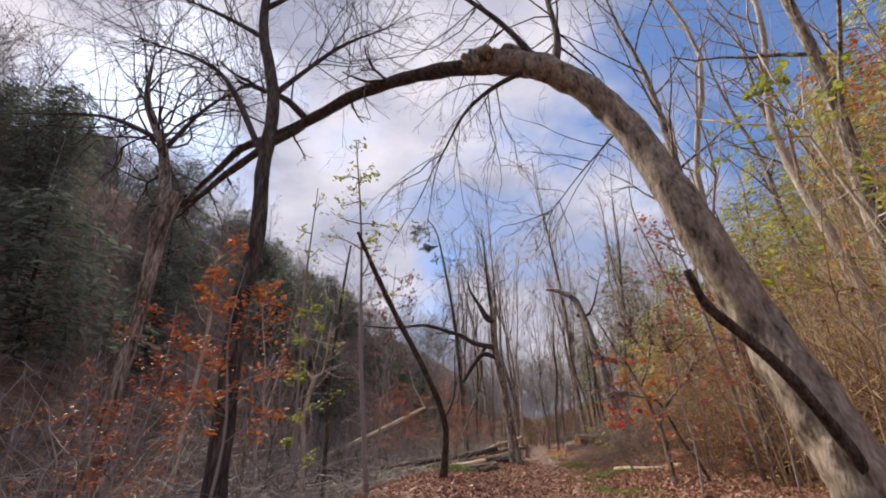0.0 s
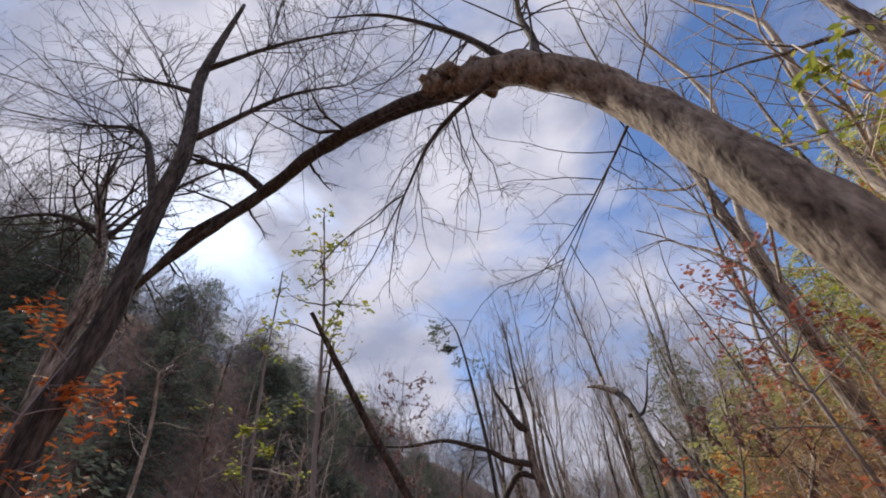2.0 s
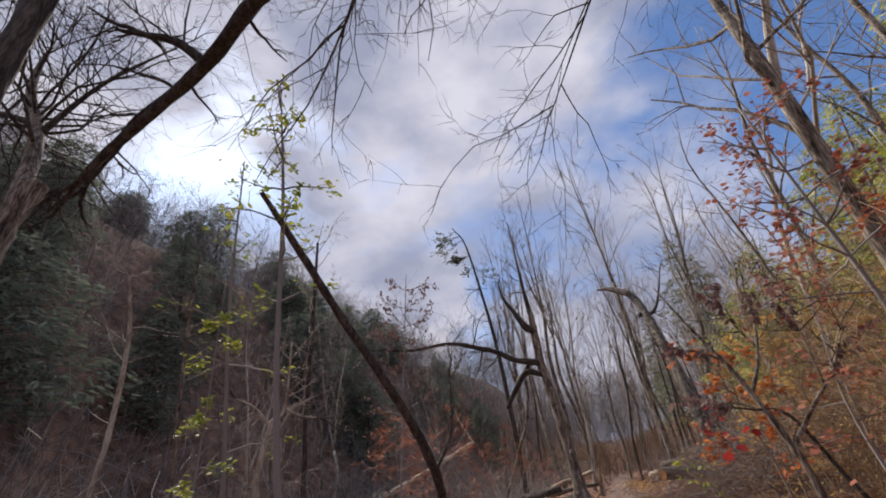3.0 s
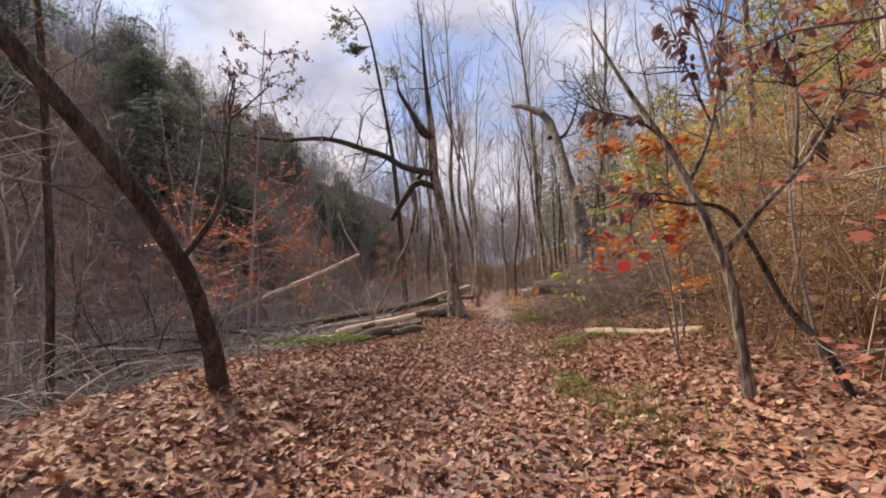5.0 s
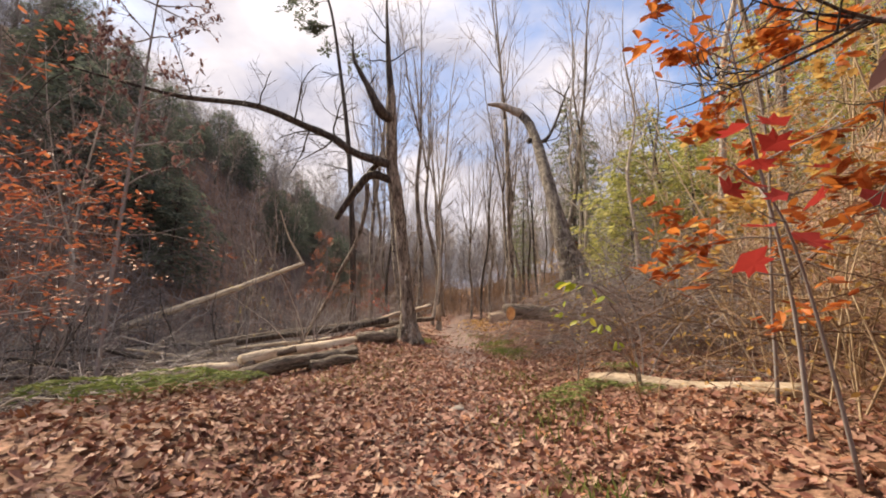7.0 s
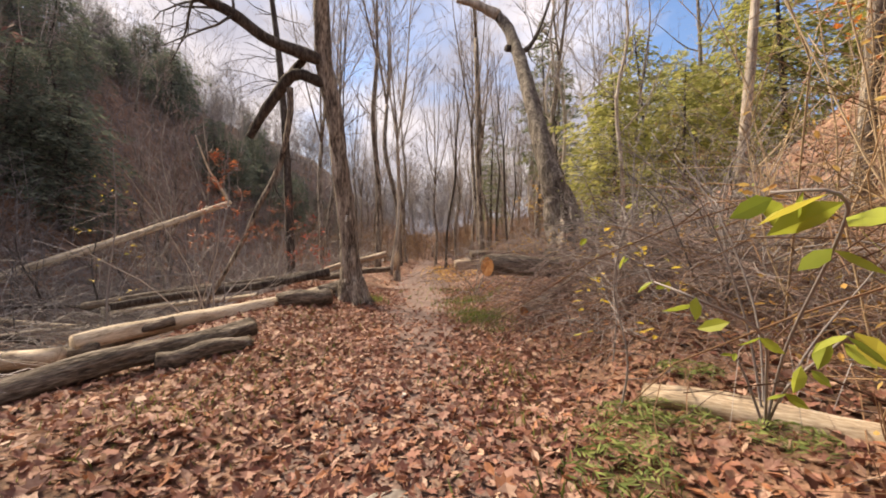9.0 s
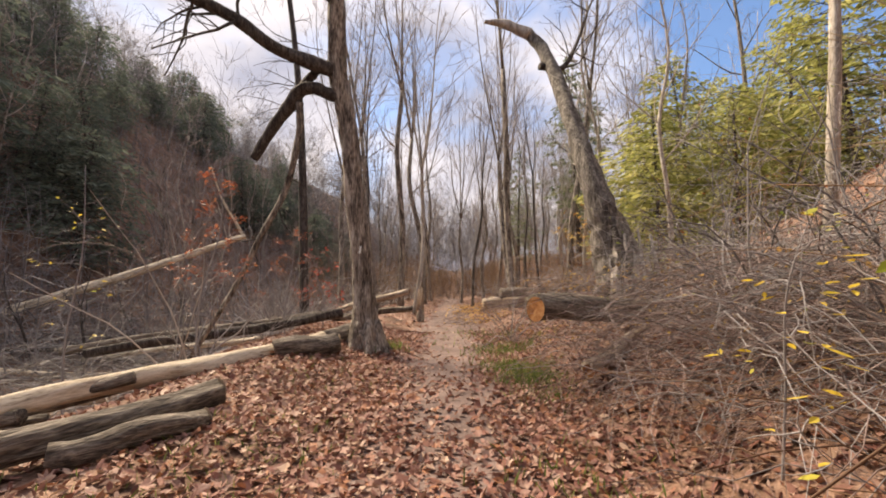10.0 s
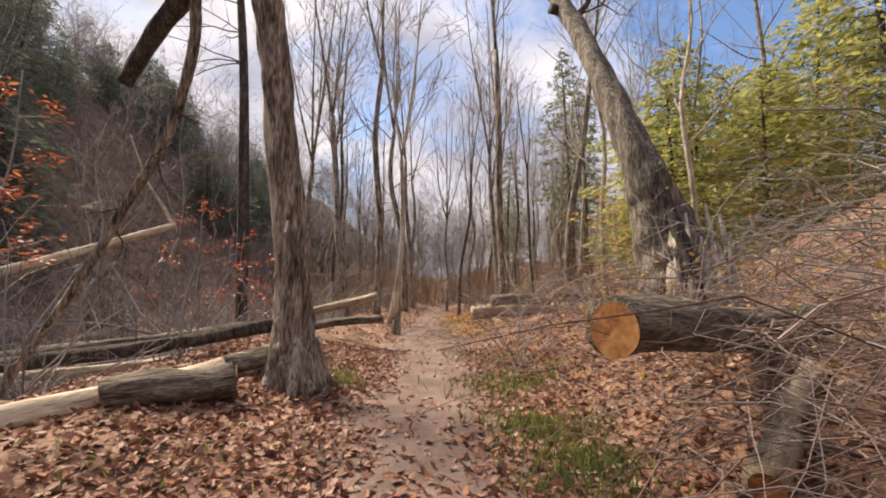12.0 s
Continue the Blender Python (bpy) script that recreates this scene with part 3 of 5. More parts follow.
def build_blazed_tree():
    rng = np.random.default_rng(21)
    base = np.array((2.87, 23.2, H(2.87, 23.2) - 0.12))
    tree = thing("blazed_tree", base, "tall weathered old tree with a white painted trail blaze", "tree")
    pts = np.array([base, (2.84, 23.2, 0.75), (2.8, 23.18, 1.4), (2.75, 23.15, 2.1), (2.6, 23.05, 3.4), (2.45, 22.9, 4.7), (2.27, 22.75, 5.7), (2.24, 22.4, 7.2), (2.22, 22.3, 8.1)]) - base
    part("trunk", rooted(pts, [0.37, 0.25, 0.205, 0.19, 0.18, 0.175, 0.18, 0.15, 0.09], 26), BARK, tree)
    for a in range(7):
        d = np.array((math.cos(a * 0.9 + 0.3), math.sin(a * 0.9 + 0.3), 0))
        g = Geo()
        tube(g, bent([d * 0.16 + (0, 0, 0.65), d * 0.29 + (0, 0, 0.3), d * 0.4 + (0, 0, 0.12), d * 0.52 + (0, 0, 0.0)], 9), np.linspace(0.12, 0.05, 9), 7, rough=0.15, seed=a)
        part("root", g, BARK, tree)
    # pale tube for bare wood; the trunk's sunlit left edge is in its colour too
    strip = Geo()
    tube(strip, bent(np.array([(2.68, 23.08, 0.55), (2.68, 23.1, 1.4), (2.63, 23.07, 2.1), (2.49, 22.98, 3.3), (2.42, 22.9, 4.2)]) - base, 20), np.interp(np.linspace(0, 1, 20), (0, 0.15, 0.8, 1), (0.05, 0.085, 0.08, 0.02)), 10, rough=0.1)
    part("bare_lit_strip", strip, BARK_PALE, tree, "pale barkless strip along the trunk, with its sunlit edge put into the colour")
    blaze = Geo()
    c = np.array((2.73, 22.945, 2.12)) - base
    leaves(blaze, [c + (0, 0, 0.0)], [0.16], np.array([(0.4, -1, 0), (0.45, -0.3, 0), (0.45, 0.9, 0), (0, 1, 0), (-0.45, 0.85, 0), (-0.42, -0.9, 0), (0, 0, 0.02)]), np.random.default_rng(1), along=[(0, 0.0, 1)])
    part("trail_blaze", blaze, PAINT, tree, "small white painted blaze")
    limb(tree, "broken_top", np.array([(2.22, 22.35, 7.8), (2.1, 22.1, 9.2), (2.04, 22, 11.2)]) - base, [0.12, 0.07, 0.025], BARK_DARK, rng, 8, kids=6, twig=1.0)
    limb(tree, "fork", np.array([(2.2, 22.4, 7.0), (1.87, 22.15, 7.2), (1.5, 22.05, 7.9), (1.12, 22, 8.6), (1.05, 22, 9.0)]) - base, [0.16, 0.17, 0.09, 0.06, 0.03], BARK_DARK, rng, 9, kids=3, twig=0.8)
    limb(tree, "great_limb", np.array([(2.25, 22.75, 5.65), (1.2, 22.4, 5.85), (0.5, 22.1, 6.2), (-0.27, 21.8, 6.42), (-1.4, 21, 6.55), (-2.8, 20, 6.22), (-4.2, 18.8, 6.1)]) - base,
         [0.15, 0.12, 0.11, 0.1, 0.08, 0.05, 0.015], BARK_DARK, rng, 9, kids=14, twig=1.6)
    hang = limb(tree, "hanging_limb", np.array([(2.3, 22.8, 5.15), (1.95, 22.85, 5.3), (1.6, 22.9, 5.35), (1.3, 23.1, 5.1), (0.9, 23.3, 4.6), (0.52, 23.5, 4.05)]) - base,
                [0.13, 0.12, 0.13, 0.13, 0.11, 0.09], BARK_DARK, rng, 10, kids=0)
    limb(tree, "limb", np.array([(1.35, 23.05, 5.15), (1.7, 22.95, 5.6), (1.9, 22.8, 5.75)]) - base, [0.1, 0.09, 0.08], BARK_DARK, rng, 8, kids=0)
    limb(tree, "hung_branch", np.array([(1.5, 23, 5.1), (1.48, 23.1, 4.4), (1.2, 23.23, 3.28), (0.72, 23.35, 2.36), (0.35, 23.3, 1.46), (-0.45, 23.4, 0.1)]) - base,
         [0.075, 0.07, 0.06, 0.055, 0.05, 0.045], BARK, rng, 8, kids=5, twig=0.7)


def build_hollow_tree():
    rng = np.random.default_rng(22)
    base = np.array((8.75, 23.5, H(8.75, 23.5) - 0.15))
    tree = thing("hollow_tree", base, "stout leaning dead tree with a split hollow foot", "dead tree")
    pts = np.array([base, (8.65, 23.5, 1.6), (8.45, 23.6, 2.6), (8.23, 23.7, 3.5), (8.2, 24.6, 5.4), (8.3, 25.8, 7.4), (8.3, 27.0, 9.2), (7.95, 27.5, 10.05)]) - base
    part("trunk", rooted(pts, [0.72, 0.58, 0.42, 0.29, 0.22, 0.2, 0.19, 0.16], 24), BARK_MID, tree)
    g = Geo()
    for k in range(9):
        a = rng.uniform(-2.6, -0.4)
        d = np.array((math.cos(a), math.sin(a), 0))
        tube(g, [d * 0.78, d * 0.68 + (0, 0, 0.8), d * 0.55 + (0, 0, 1.4 + rng.uniform(0, 0.6))], [0.1, 0.08, 0.02], 6, rough=0.2, seed=k)
    part("split_wood", g, BARK_PALE, tree, "pale split shards of wood")
    # no cavity is cut: a proud dark tube gives the hollow's shade by colour
    hollow_shade = Geo()
    tube(hollow_shade, bent([(-0.3, -0.62, 0.35), (-0.32, -0.52, 1.0), (-0.4, -0.4, 1.7), (-0.45, -0.28, 2.3)], 14), np.interp(np.linspace(0, 1, 14), (0, 0.5, 1), (0.13, 0.12, 0.03)), 9, rough=0.3)
    part("hollow", hollow_shade, BARK_DARK, tree, "raised dark strip standing in for the shade of a hollow in the foot")
    limb(tree, "limb", np.array([(8.05, 27.3, 9.8), (7.3, 27.6, 10.3), (6.6, 27.7, 10.4)]) - base, [0.2, 0.15, 0.06], BARK_PALE, rng, 9, kids=0)
    limb(tree, "limb", np.array([(8.0, 26.4, 8.2), (8.8, 26.6, 8.3), (9.4, 26.8, 9.2), (10, 27, 10.6)]) - base, [0.12, 0.09, 0.06, 0.03], BARK_DARK, rng, 8, kids=9, twig=1.6)


build_arched_tree()
build_leaning_upright()
build_pale_stub()
build_leaning_snag()
build_blazed_tree()
build_hollow_tree()


# ---- logs ----
def log(name, ends, r0, r1, label, material=BARK_LOG, cut=None, bow=0.05, parts_seed=0, rough=0.1, sleeve=()):
    a, b = np.array(ends[0], dtype=float), np.array(ends[1], dtype=float)
    ob = thing(name, a, label, "log")
    way = b - a
    long = float(np.linalg.norm(way))
    rng = np.random.default_rng(parts_seed)
    n = max(8, int(long * 5))
    s = np.linspace(0, 1, n)
    p = np.stack([s * long, bow * np.sin(s * 3.1) + 0.02 * np.sin(s * 11 + parts_seed), 0.03 * np.sin(s * 7 + parts_seed)], -1)
    g = Geo()
    tube(g, p, np.linspace(r0, r1, n), 20, rough=rough, seed=parts_seed, ridges=14)
    body = part("bark", g, material, ob)
    turn = Vector(way).to_track_quat("X", "Z").to_matrix().to_4x4()
    ob.matrix_basis = Matrix.Translation(a) @ turn
    if sleeve:
        for lo, hi in sleeve:
            b = Geo()
            pick = (s >= lo) & (s <= hi)
            tube(b, p[pick], (np.linspace(r0, r1, n) * 1.1)[pick], 20, rough=0.12, seed=parts_seed + 2, ridges=18)
            part("bark_sleeve", b, BARK_LOG, ob, "furrowed grey bark still on the wood")
    if cut is not None:
        face = Geo()
        rings, sides = 7, 24
        v = [(-0.006, 0, 0)]
        for k in range(1, rings + 1):
            for j in range(sides):
                w = 2 * math.pi * j / sides
                v.append((-0.006 - 0.004 * (k % 2), r0 * 0.93 * k / rings * math.cos(w), r0 * 0.93 * k / rings * math.sin(w)))
        t = [(0, 1 + (j + 1) % sides, 1 + j) for j in range(sides)]
        for k in range(rings - 1):
            for j in range(sides):
                q, w = 1 + k * sides + j, 1 + k * sides + (j + 1) % sides
                t += [(q, w, w + sides), (q, w + sides, q + sides)]
        face.add(v, t)
        part("sawn_face", face, cut, ob, "orange-brown sawn end" if cut is WOOD_CUT else "greyed sawn end")
    return ob


def build_logs():
    log("sawn_log", ((5.14, 19.8, 1.07), (8.4, 21.2, 0.98)), 0.175, 0.16, "thick fallen log with an orange sawn end beside the path", cut=WOOD_CUT, parts_seed=1)
    log("fallen_tree", ((2.75, 23.9, 0.45), (-0.95, 19.75, 0.08)), 0.16, 0.115, "long pale barkless trunk lying along the verge", material=WOOD_PALE, parts_seed=2, sleeve=((0.02, 0.2),))
    log("grooved_log", ((2.4, 22.35, 0.4), (1.38, 22.0, 0.37)), 0.16, 0.155, "short grey log with deep furrowed bark", cut=WOOD_GREY, parts_seed=3)
    log("near_log", ((1.52, 19.15, 0.34), (-0.4, 16.85, 0.13)), 0.125, 0.12, "grey furrowed log lying on the leafy verge", cut=WOOD_GREY, parts_seed=4)
    log("short_log", ((1.6, 18.62, 0.22), (0.85, 17.9, 0.22)), 0.095, 0.09, "short grey sawn log lying beside a longer one", cut=WOOD_GREY, parts_seed=5)
    log("pale_log", ((-0.9, 19.4, 0.0), (-3.4, 19.9, -0.25)), 0.12, 0.09, "pale weathered log in the hollow", material=WOOD_PALE, parts_seed=6)
    log("bank_log", ((5.15, 15.85, 0.17), (6.45, 13.75, 0.33)), 0.09, 0.105, "weathered pale log lying in leaves on the bank", material=WOOD_BARE, cut=WOOD_GREY, parts_seed=7)
    log("mossy_log", ((5.6, 19.32, 0.36), (6.85, 20.05, 0.74)), 0.085, 0.075, "small pale log with a sawn end lying in brush", material=WOOD_BARE, cut=WOOD_CUT, parts_seed=8)
    log("snag_log", ((-2.0, 31.5, 3.4), (-10.5, 27.5, -0.6)), 0.09, 0.17, "bleached fallen trunk propped up over the hollow", material=WOOD_PALE, parts_seed=9, bow=0.2)
    spur = np.array((-2.05, 31.48, 3.4))
    snapped = thing("snapped_spur", spur, "bleached snapped branch standing on the propped trunk", "branch")
    g = Geo()
    tube(g, bent([(0, 0, -0.05), (-0.25, -0.12, 0.5), (-0.65, -0.37, 1.25), (-1.0, -0.75, 2.5)], 14), np.linspace(0.075, 0.02, 14), 8, rough=0.15)
    part("stem", g, WOOD_PALE, snapped)
    rng = np.random.default_rng(61)
    for k in range(9):
        x, y = rng.uniform(-2.2, 0.2), rng.uniform(18.8, 27.5)
        long, turn = rng.uniform(3, 5.5), rng.uniform(165, 205)
        end = (x + long * math.cos(math.radians(turn)), y + long * math.sin(math.radians(turn)))
        log("fallen_pole", ((x, y, H(x, y) + rng.uniform(0.06, 0.3)), (*end, H(*end) + rng.uniform(0.1, 0.6))), rng.uniform(0.05, 0.085), 0.035, "thin grey fallen trunk lying across the hollow" if k % 3 else "thin bleached fallen trunk lying across the hollow", material=BARK_LOG if k % 3 else WOOD_PALE, parts_seed=70 + k, bow=0.15)["group"] = "fallen trunks in the hollow"


build_logs()


# ---- the woods ----
def bare_tree(name, tall, r, seed, label, material, boughs=16, first=0.38, last=3, kids=4, reach=0.3, category="tree"):
    rng = np.random.default_rng(seed)
    tree = thing(name, (0, 0, 0), label, category)
    sway = rng.normal(0, 0.018 * tall, (5, 2))
    pts = [(0, 0, -0.3)] + [(sway[i][0] * (i + 1) / 4, sway[i][1] * (i + 1) / 4, tall * (i + 1) / 5) for i in range(5)]
    p = bent(pts, 16)
    rr = r * np.linspace(1, 0.12, 16)
    rr[0] *= 1.35
    g = Geo()
    tube(g, p, rr, 9, rough=0.06, seed=seed)
    part("trunk", g, material, tree)
    c = Geo()
    for k in range(boughs):
        f = first + (0.97 - first) * k / boughs
        i = min(int(f * 15), 14)
        a = k * 2.4 + rng.uniform(-0.5, 0.5)
        d = np.array((math.cos(a), math.sin(a), rng.uniform(0.5, 1.5)))
        grow(c, p[i] + (p[i + 1] - p[i]) * (f * 15 - i), d, tall * reach * (1.1 - 0.6 * f) * rng.uniform(0.6, 1.2), rr[i] * 0.42, 1, last, rng, kids=kids, wig=0.13, lift=0.07, segs=5)
    part("crown", c, material, tree)
    return tree


def conifer(name, tall, width, seed, label, needles, bare=0.1, boughs=120, droop=0.35, spray=0.3, dense=30, top=0.55, ragged=0.25):
    """An evergreen with an uneven crown: boughs that carry fans of small drooping sprays; top: how blunt its tip is."""
    rng = np.random.default_rng(seed)
    tree = thing(name, (0, 0, 0), label, "conifer")
    g = Geo()
    lean = rng.normal(0, 0.03 * tall, 2)
    spine = bent([(0, 0, -0.4), (lean[0] * 0.3, lean[1] * 0.3, tall * 0.5), (lean[0], lean[1], tall)], 12)
    tube(g, spine, np.linspace(tall * 0.014, 0.02, 12), 7, rough=0.05)
    c = Geo()
    gaps = rng.uniform(0, 6.28, 5)
    for k in range(boughs):
        f = bare + (1 - bare) * (k + rng.uniform(0, 1)) / boughs
        a = k * 2.4 + rng.uniform(-0.5, 0.5)
        bulge = 1 + ragged * math.sin(2 * a + gaps[0] + 9 * f) + ragged * 0.8 * math.sin(3 * a + gaps[1] - 14 * f)
        length = width * max(0.08, 1.03 - f ** 1.8) ** top * bulge * rng.uniform(0.6, 1.12) * min(1, 0.5 + (f - bare) * 2.5)
        out = np.array((math.cos(a), math.sin(a), 0))
        root = np.array([np.interp(f, np.linspace(0, 1, 12), spine[:, i]) for i in range(3)])
        root[2] = f * tall
        tube(g, root + out * np.linspace(0, 0.8, 3)[:, None] * length + np.array((0, 0, 1.0)) * np.array((0, 0.04, -0.02))[:, None] * length, (0.025, 0.016, 0.006), 3, capped=False)
        n = max(8, int(length * dense))
        w = rng.uniform(0.15, 1.0, n) ** 0.7
        side = np.array((-out[1], out[0], 0)) * rng.uniform(-1, 1, n)[:, None]
        at = root + out * w[:, None] * length + side * (0.3 * length * np.sin(w * 2.6))[:, None] + np.array((0, 0, 1.0)) * ((0.15 * w - droop * w * w) * length)[:, None] + rng.normal(0, 0.1, (n, 3))
        ways = out * 0.7 + side * 1.2 + np.array((0, 0, -0.3))
        leaves(c, at, spray * rng.uniform(0.5, 1.4, n), SLIM * (1.5, 1, 1), rng, along=ways)
    part("trunk", g, BARK_DARK, tree)
    part("crown", c, needles, tree, smooth=False)
    return tree


def forked_tree(name, tall, r, seed, label, material, fork=0.45, leaders=3, thin=0.0105, kids=4):
    """A leafless forest tree: a clear stem that parts into rising leaders with fans of fine twigs."""
    rng = np.random.default_rng(seed)
    tree = thing(name, (0, 0, 0), label, "tree")
    bend = rng.normal(0, 0.012 * tall, (3, 2))
    up = tall * fork
    stem = bent([(0, 0, -0.3), (bend[0][0], bend[0][1], up * 0.35), (bend[1][0], bend[1][1], up * 0.7), (bend[2][0], bend[2][1], up)], 14)
    rr = r * np.linspace(1, 0.66, 14)
    rr[0] *= 1.4
    g, c = Geo(), Geo()
    tube(g, stem, rr, 9, rough=0.07, seed=seed)
    turn = rng.uniform(0, 6.28)
    for k in range(leaders):
        a, out = turn + k * 6.28 / leaders + rng.uniform(-0.5, 0.5), rng.uniform(0.07, 0.22) * (0.4 if k == 0 else 1)
        rest = (tall - up) * (1.0 if k == 0 else rng.uniform(0.7, 0.95))
        d = np.array((math.cos(a) * out, math.sin(a) * out, 1.0))
        p = bent([stem[-1], stem[-1] + d * (1.5, 1.5, 1) * rest * 0.3, stem[-1] + d * (1.2, 1.2, 1) * rest * 0.65 + rng.normal(0, 0.15, 3), stem[-1] + d * rest], 12)
        lr = r * (0.5 if k == 0 else 0.4) * np.linspace(1, 0.12, 12)
        tube(g, p, lr, 6, rough=0.06, seed=seed + k)
        for j in range(9):
            f = 0.12 + 0.85 * j / 9
            i = min(int(f * 11), 10)
            b = j * 2.4 + rng.uniform(-0.6, 0.6)
            grow(c, p[i], (math.cos(b), math.sin(b), rng.uniform(0.9, 2.0)), rest * rng.uniform(0.22, 0.4) * (1.15 - 0.6 * f), lr[i] * 0.45, 1, 3, rng, kids=kids, wig=0.14, lift=0.1, segs=5, spread=(0.3, 0.75), shrink=(0.4, 0.7), thin=thin)
    for j in range(3):
        i, b = int(rng.integers(7, 13)), rng.uniform(0, 6.28)
        grow(c, stem[i], (math.cos(b), math.sin(b), rng.uniform(0.3, 1.0)), tall * rng.uniform(0.06, 0.14), r * 0.2, 1, 2, rng, kids=4, lift=0.05, segs=5, thin=thin)
    part("trunk", g, material, tree)
    part("crown", c, CROWN, tree)
    return tree


def placed(tree, x, y, s=1.0, turn=0.0, lean=(0, 0), sink=0.0):
    tree.matrix_basis = Matrix.Translation((x, y, H(x, y) - sink)) @ pose(0, 0, 0, lean[0], lean[1], turn) @ Matrix.Scale(s, 4)


def scatter(variants, spots, group, rng, lo=0.8, hi=1.2, lean=3):
    for v in variants:
        v["group"] = group
    for k, (x, y) in enumerate(spots):
        v = variants[k % len(variants)]
        s = rng.uniform(lo, hi)
        m = Matrix.Translation((x, y, H(x, y))) @ pose(0, 0, 0, rng.normal(0, lean), rng.normal(0, lean), rng.uniform(0, 360)) @ Matrix.Scale(s, 4)
        if k < len(variants):
            v.matrix_basis = m
        else:
            copy_thing(v, m)


def build_woods():
    rng = np.random.default_rng(31)
    valley = [forked_tree("bare_tree", t, r, 40 + k, "tall leafless forked tree with grey bark in the valley woods", m, fork=f, leaders=n)
              for k, (t, r, f, n, m) in enumerate(((21, 0.15, 0.42, 3, BARK), (23, 0.17, 0.5, 2, BARK), (18, 0.11, 0.35, 3, BARK_PALE), (24, 0.19, 0.46, 3, BARK), (19, 0.12, 0.55, 2, BARK_DARK), (22, 0.15, 0.38, 4, BARK)))]
    spots = [(3.1, 35.5), (4.3, 39.5), (4.7, 34.5), (6.3, 45.5), (2.2, 41), (10.3, 51.5), (12.4, 51.5), (11.2, 39.5), (15.8, 47.5), (15.9, 41.5), (9.8, 44.5), (1.0, 37.5), (13.2, 45)]
    while len(spots) < 62:
        y = rng.uniform(38, 95)
        u = rng.uniform(-11, 14 + (y - 30) * 0.2)
        if abs(u - 0.6) > 1.6 + 0.01 * y and all((path_x(y) + u - a) ** 2 + (y - b) ** 2 > 4 for a, b in spots):
            spots.append((float(path_x(y) + u), y))
    scatter(valley, spots, "bare valley trees", rng, 0.75, 1.15)
    hill = [forked_tree("hill_tree", t, 0.09, 60 + k, "leafless grey tree on the dark hillside", BARK_PALE if k == 1 else BARK, fork=0.3, leaders=2, thin=0.011, kids=3) for k, t in enumerate((8, 10, 7))]
    spots = [(float(path_x(y) - u), y) for u, y in zip(rng.uniform(9, 42, 105), rng.uniform(0, 95, 105))]
    scatter(hill, spots, "bare hillside trees", rng)
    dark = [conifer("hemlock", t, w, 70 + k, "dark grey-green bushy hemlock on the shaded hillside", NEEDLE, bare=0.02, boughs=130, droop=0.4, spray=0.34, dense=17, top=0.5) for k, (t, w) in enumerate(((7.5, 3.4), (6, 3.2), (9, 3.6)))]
    spots = [(-14.5, 20), (-15, 14.5), (-17, 24), (-18.5, 11), (-14.5, 33), (-20, 17), (-22, 28), (-19, 38), (-16, 44), (-24, 8)]
    spots += [(float(path_x(y) - u), y) for u, y in zip(rng.uniform(13, 38, 54), rng.uniform(4, 95, 54))]
    scatter(dark, spots, "dark hemlocks on the hillside", rng, 0.7, 1.15, 5)
    slope = [bare_tree("slope_tree", t, r, 80 + k, "pale-barked leafless tree on the sunny slope", BARK_PALE if k == 0 else BARK, boughs=13, first=0.3, kids=4, reach=0.27) for k, (t, r) in enumerate(((15, 0.11), (17, 0.15), (13, 0.085)))]
    spots = [(7.5, 7.5), (6.3, 9.6), (9, 8.5), (8.2, 12.3), (6.0, 6.0), (10.3, 14), (15.1, 30.3), (11.2, 18.4), (8.9, 16.2), (13.2, 22.5), (7.2, 4.2)]
    spots += [(float(path_x(y) + u), y) for u, y in zip(rng.uniform(7.5, 34, 36), rng.uniform(2, 75, 36))]
    scatter(slope, spots, "pale trees on the slope", rng)
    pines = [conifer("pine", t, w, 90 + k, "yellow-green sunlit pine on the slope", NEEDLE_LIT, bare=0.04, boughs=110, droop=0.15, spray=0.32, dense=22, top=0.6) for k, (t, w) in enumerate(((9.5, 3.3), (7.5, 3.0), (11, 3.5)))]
    spots = [(24, 33), (27, 27), (28, 33), (26, 21), (22.5, 19), (29, 20), (26, 14), (24, 24.5), (30, 25), (22, 13), (31, 38), (20.5, 22.5), (21, 36), (19, 31), (25, 40), (23, 29), (18, 37), (28, 45), (33, 31), (16.5, 33)]
    spots += [(float(path_x(y) + u), y) for u, y in zip(rng.uniform(22, 38, 20), rng.uniform(2, 70, 20))]
    scatter(pines, spots, "sunlit pines on the slope", rng)
    far = conifer("tall_hemlock", 23, 4.0, 97, "tall dull green hemlock rising behind the valley trees", NEEDLE_FAR, bare=0.2, boughs=110, droop=0.25, spray=0.45, dense=15, top=0.7, ragged=0.3)
    placed(far, 22.4, 53)
    far["group"] = "tall hemlocks in the valley"
    copy_thing(far, pose(26.5, 58, H(26.5, 58), 0, 0, 120) @ Matrix.Scale(0.9, 4))
    copy_thing(far, pose(18.5, 60, H(18.5, 60), 0, 0, 220) @ Matrix.Scale(0.72, 4))


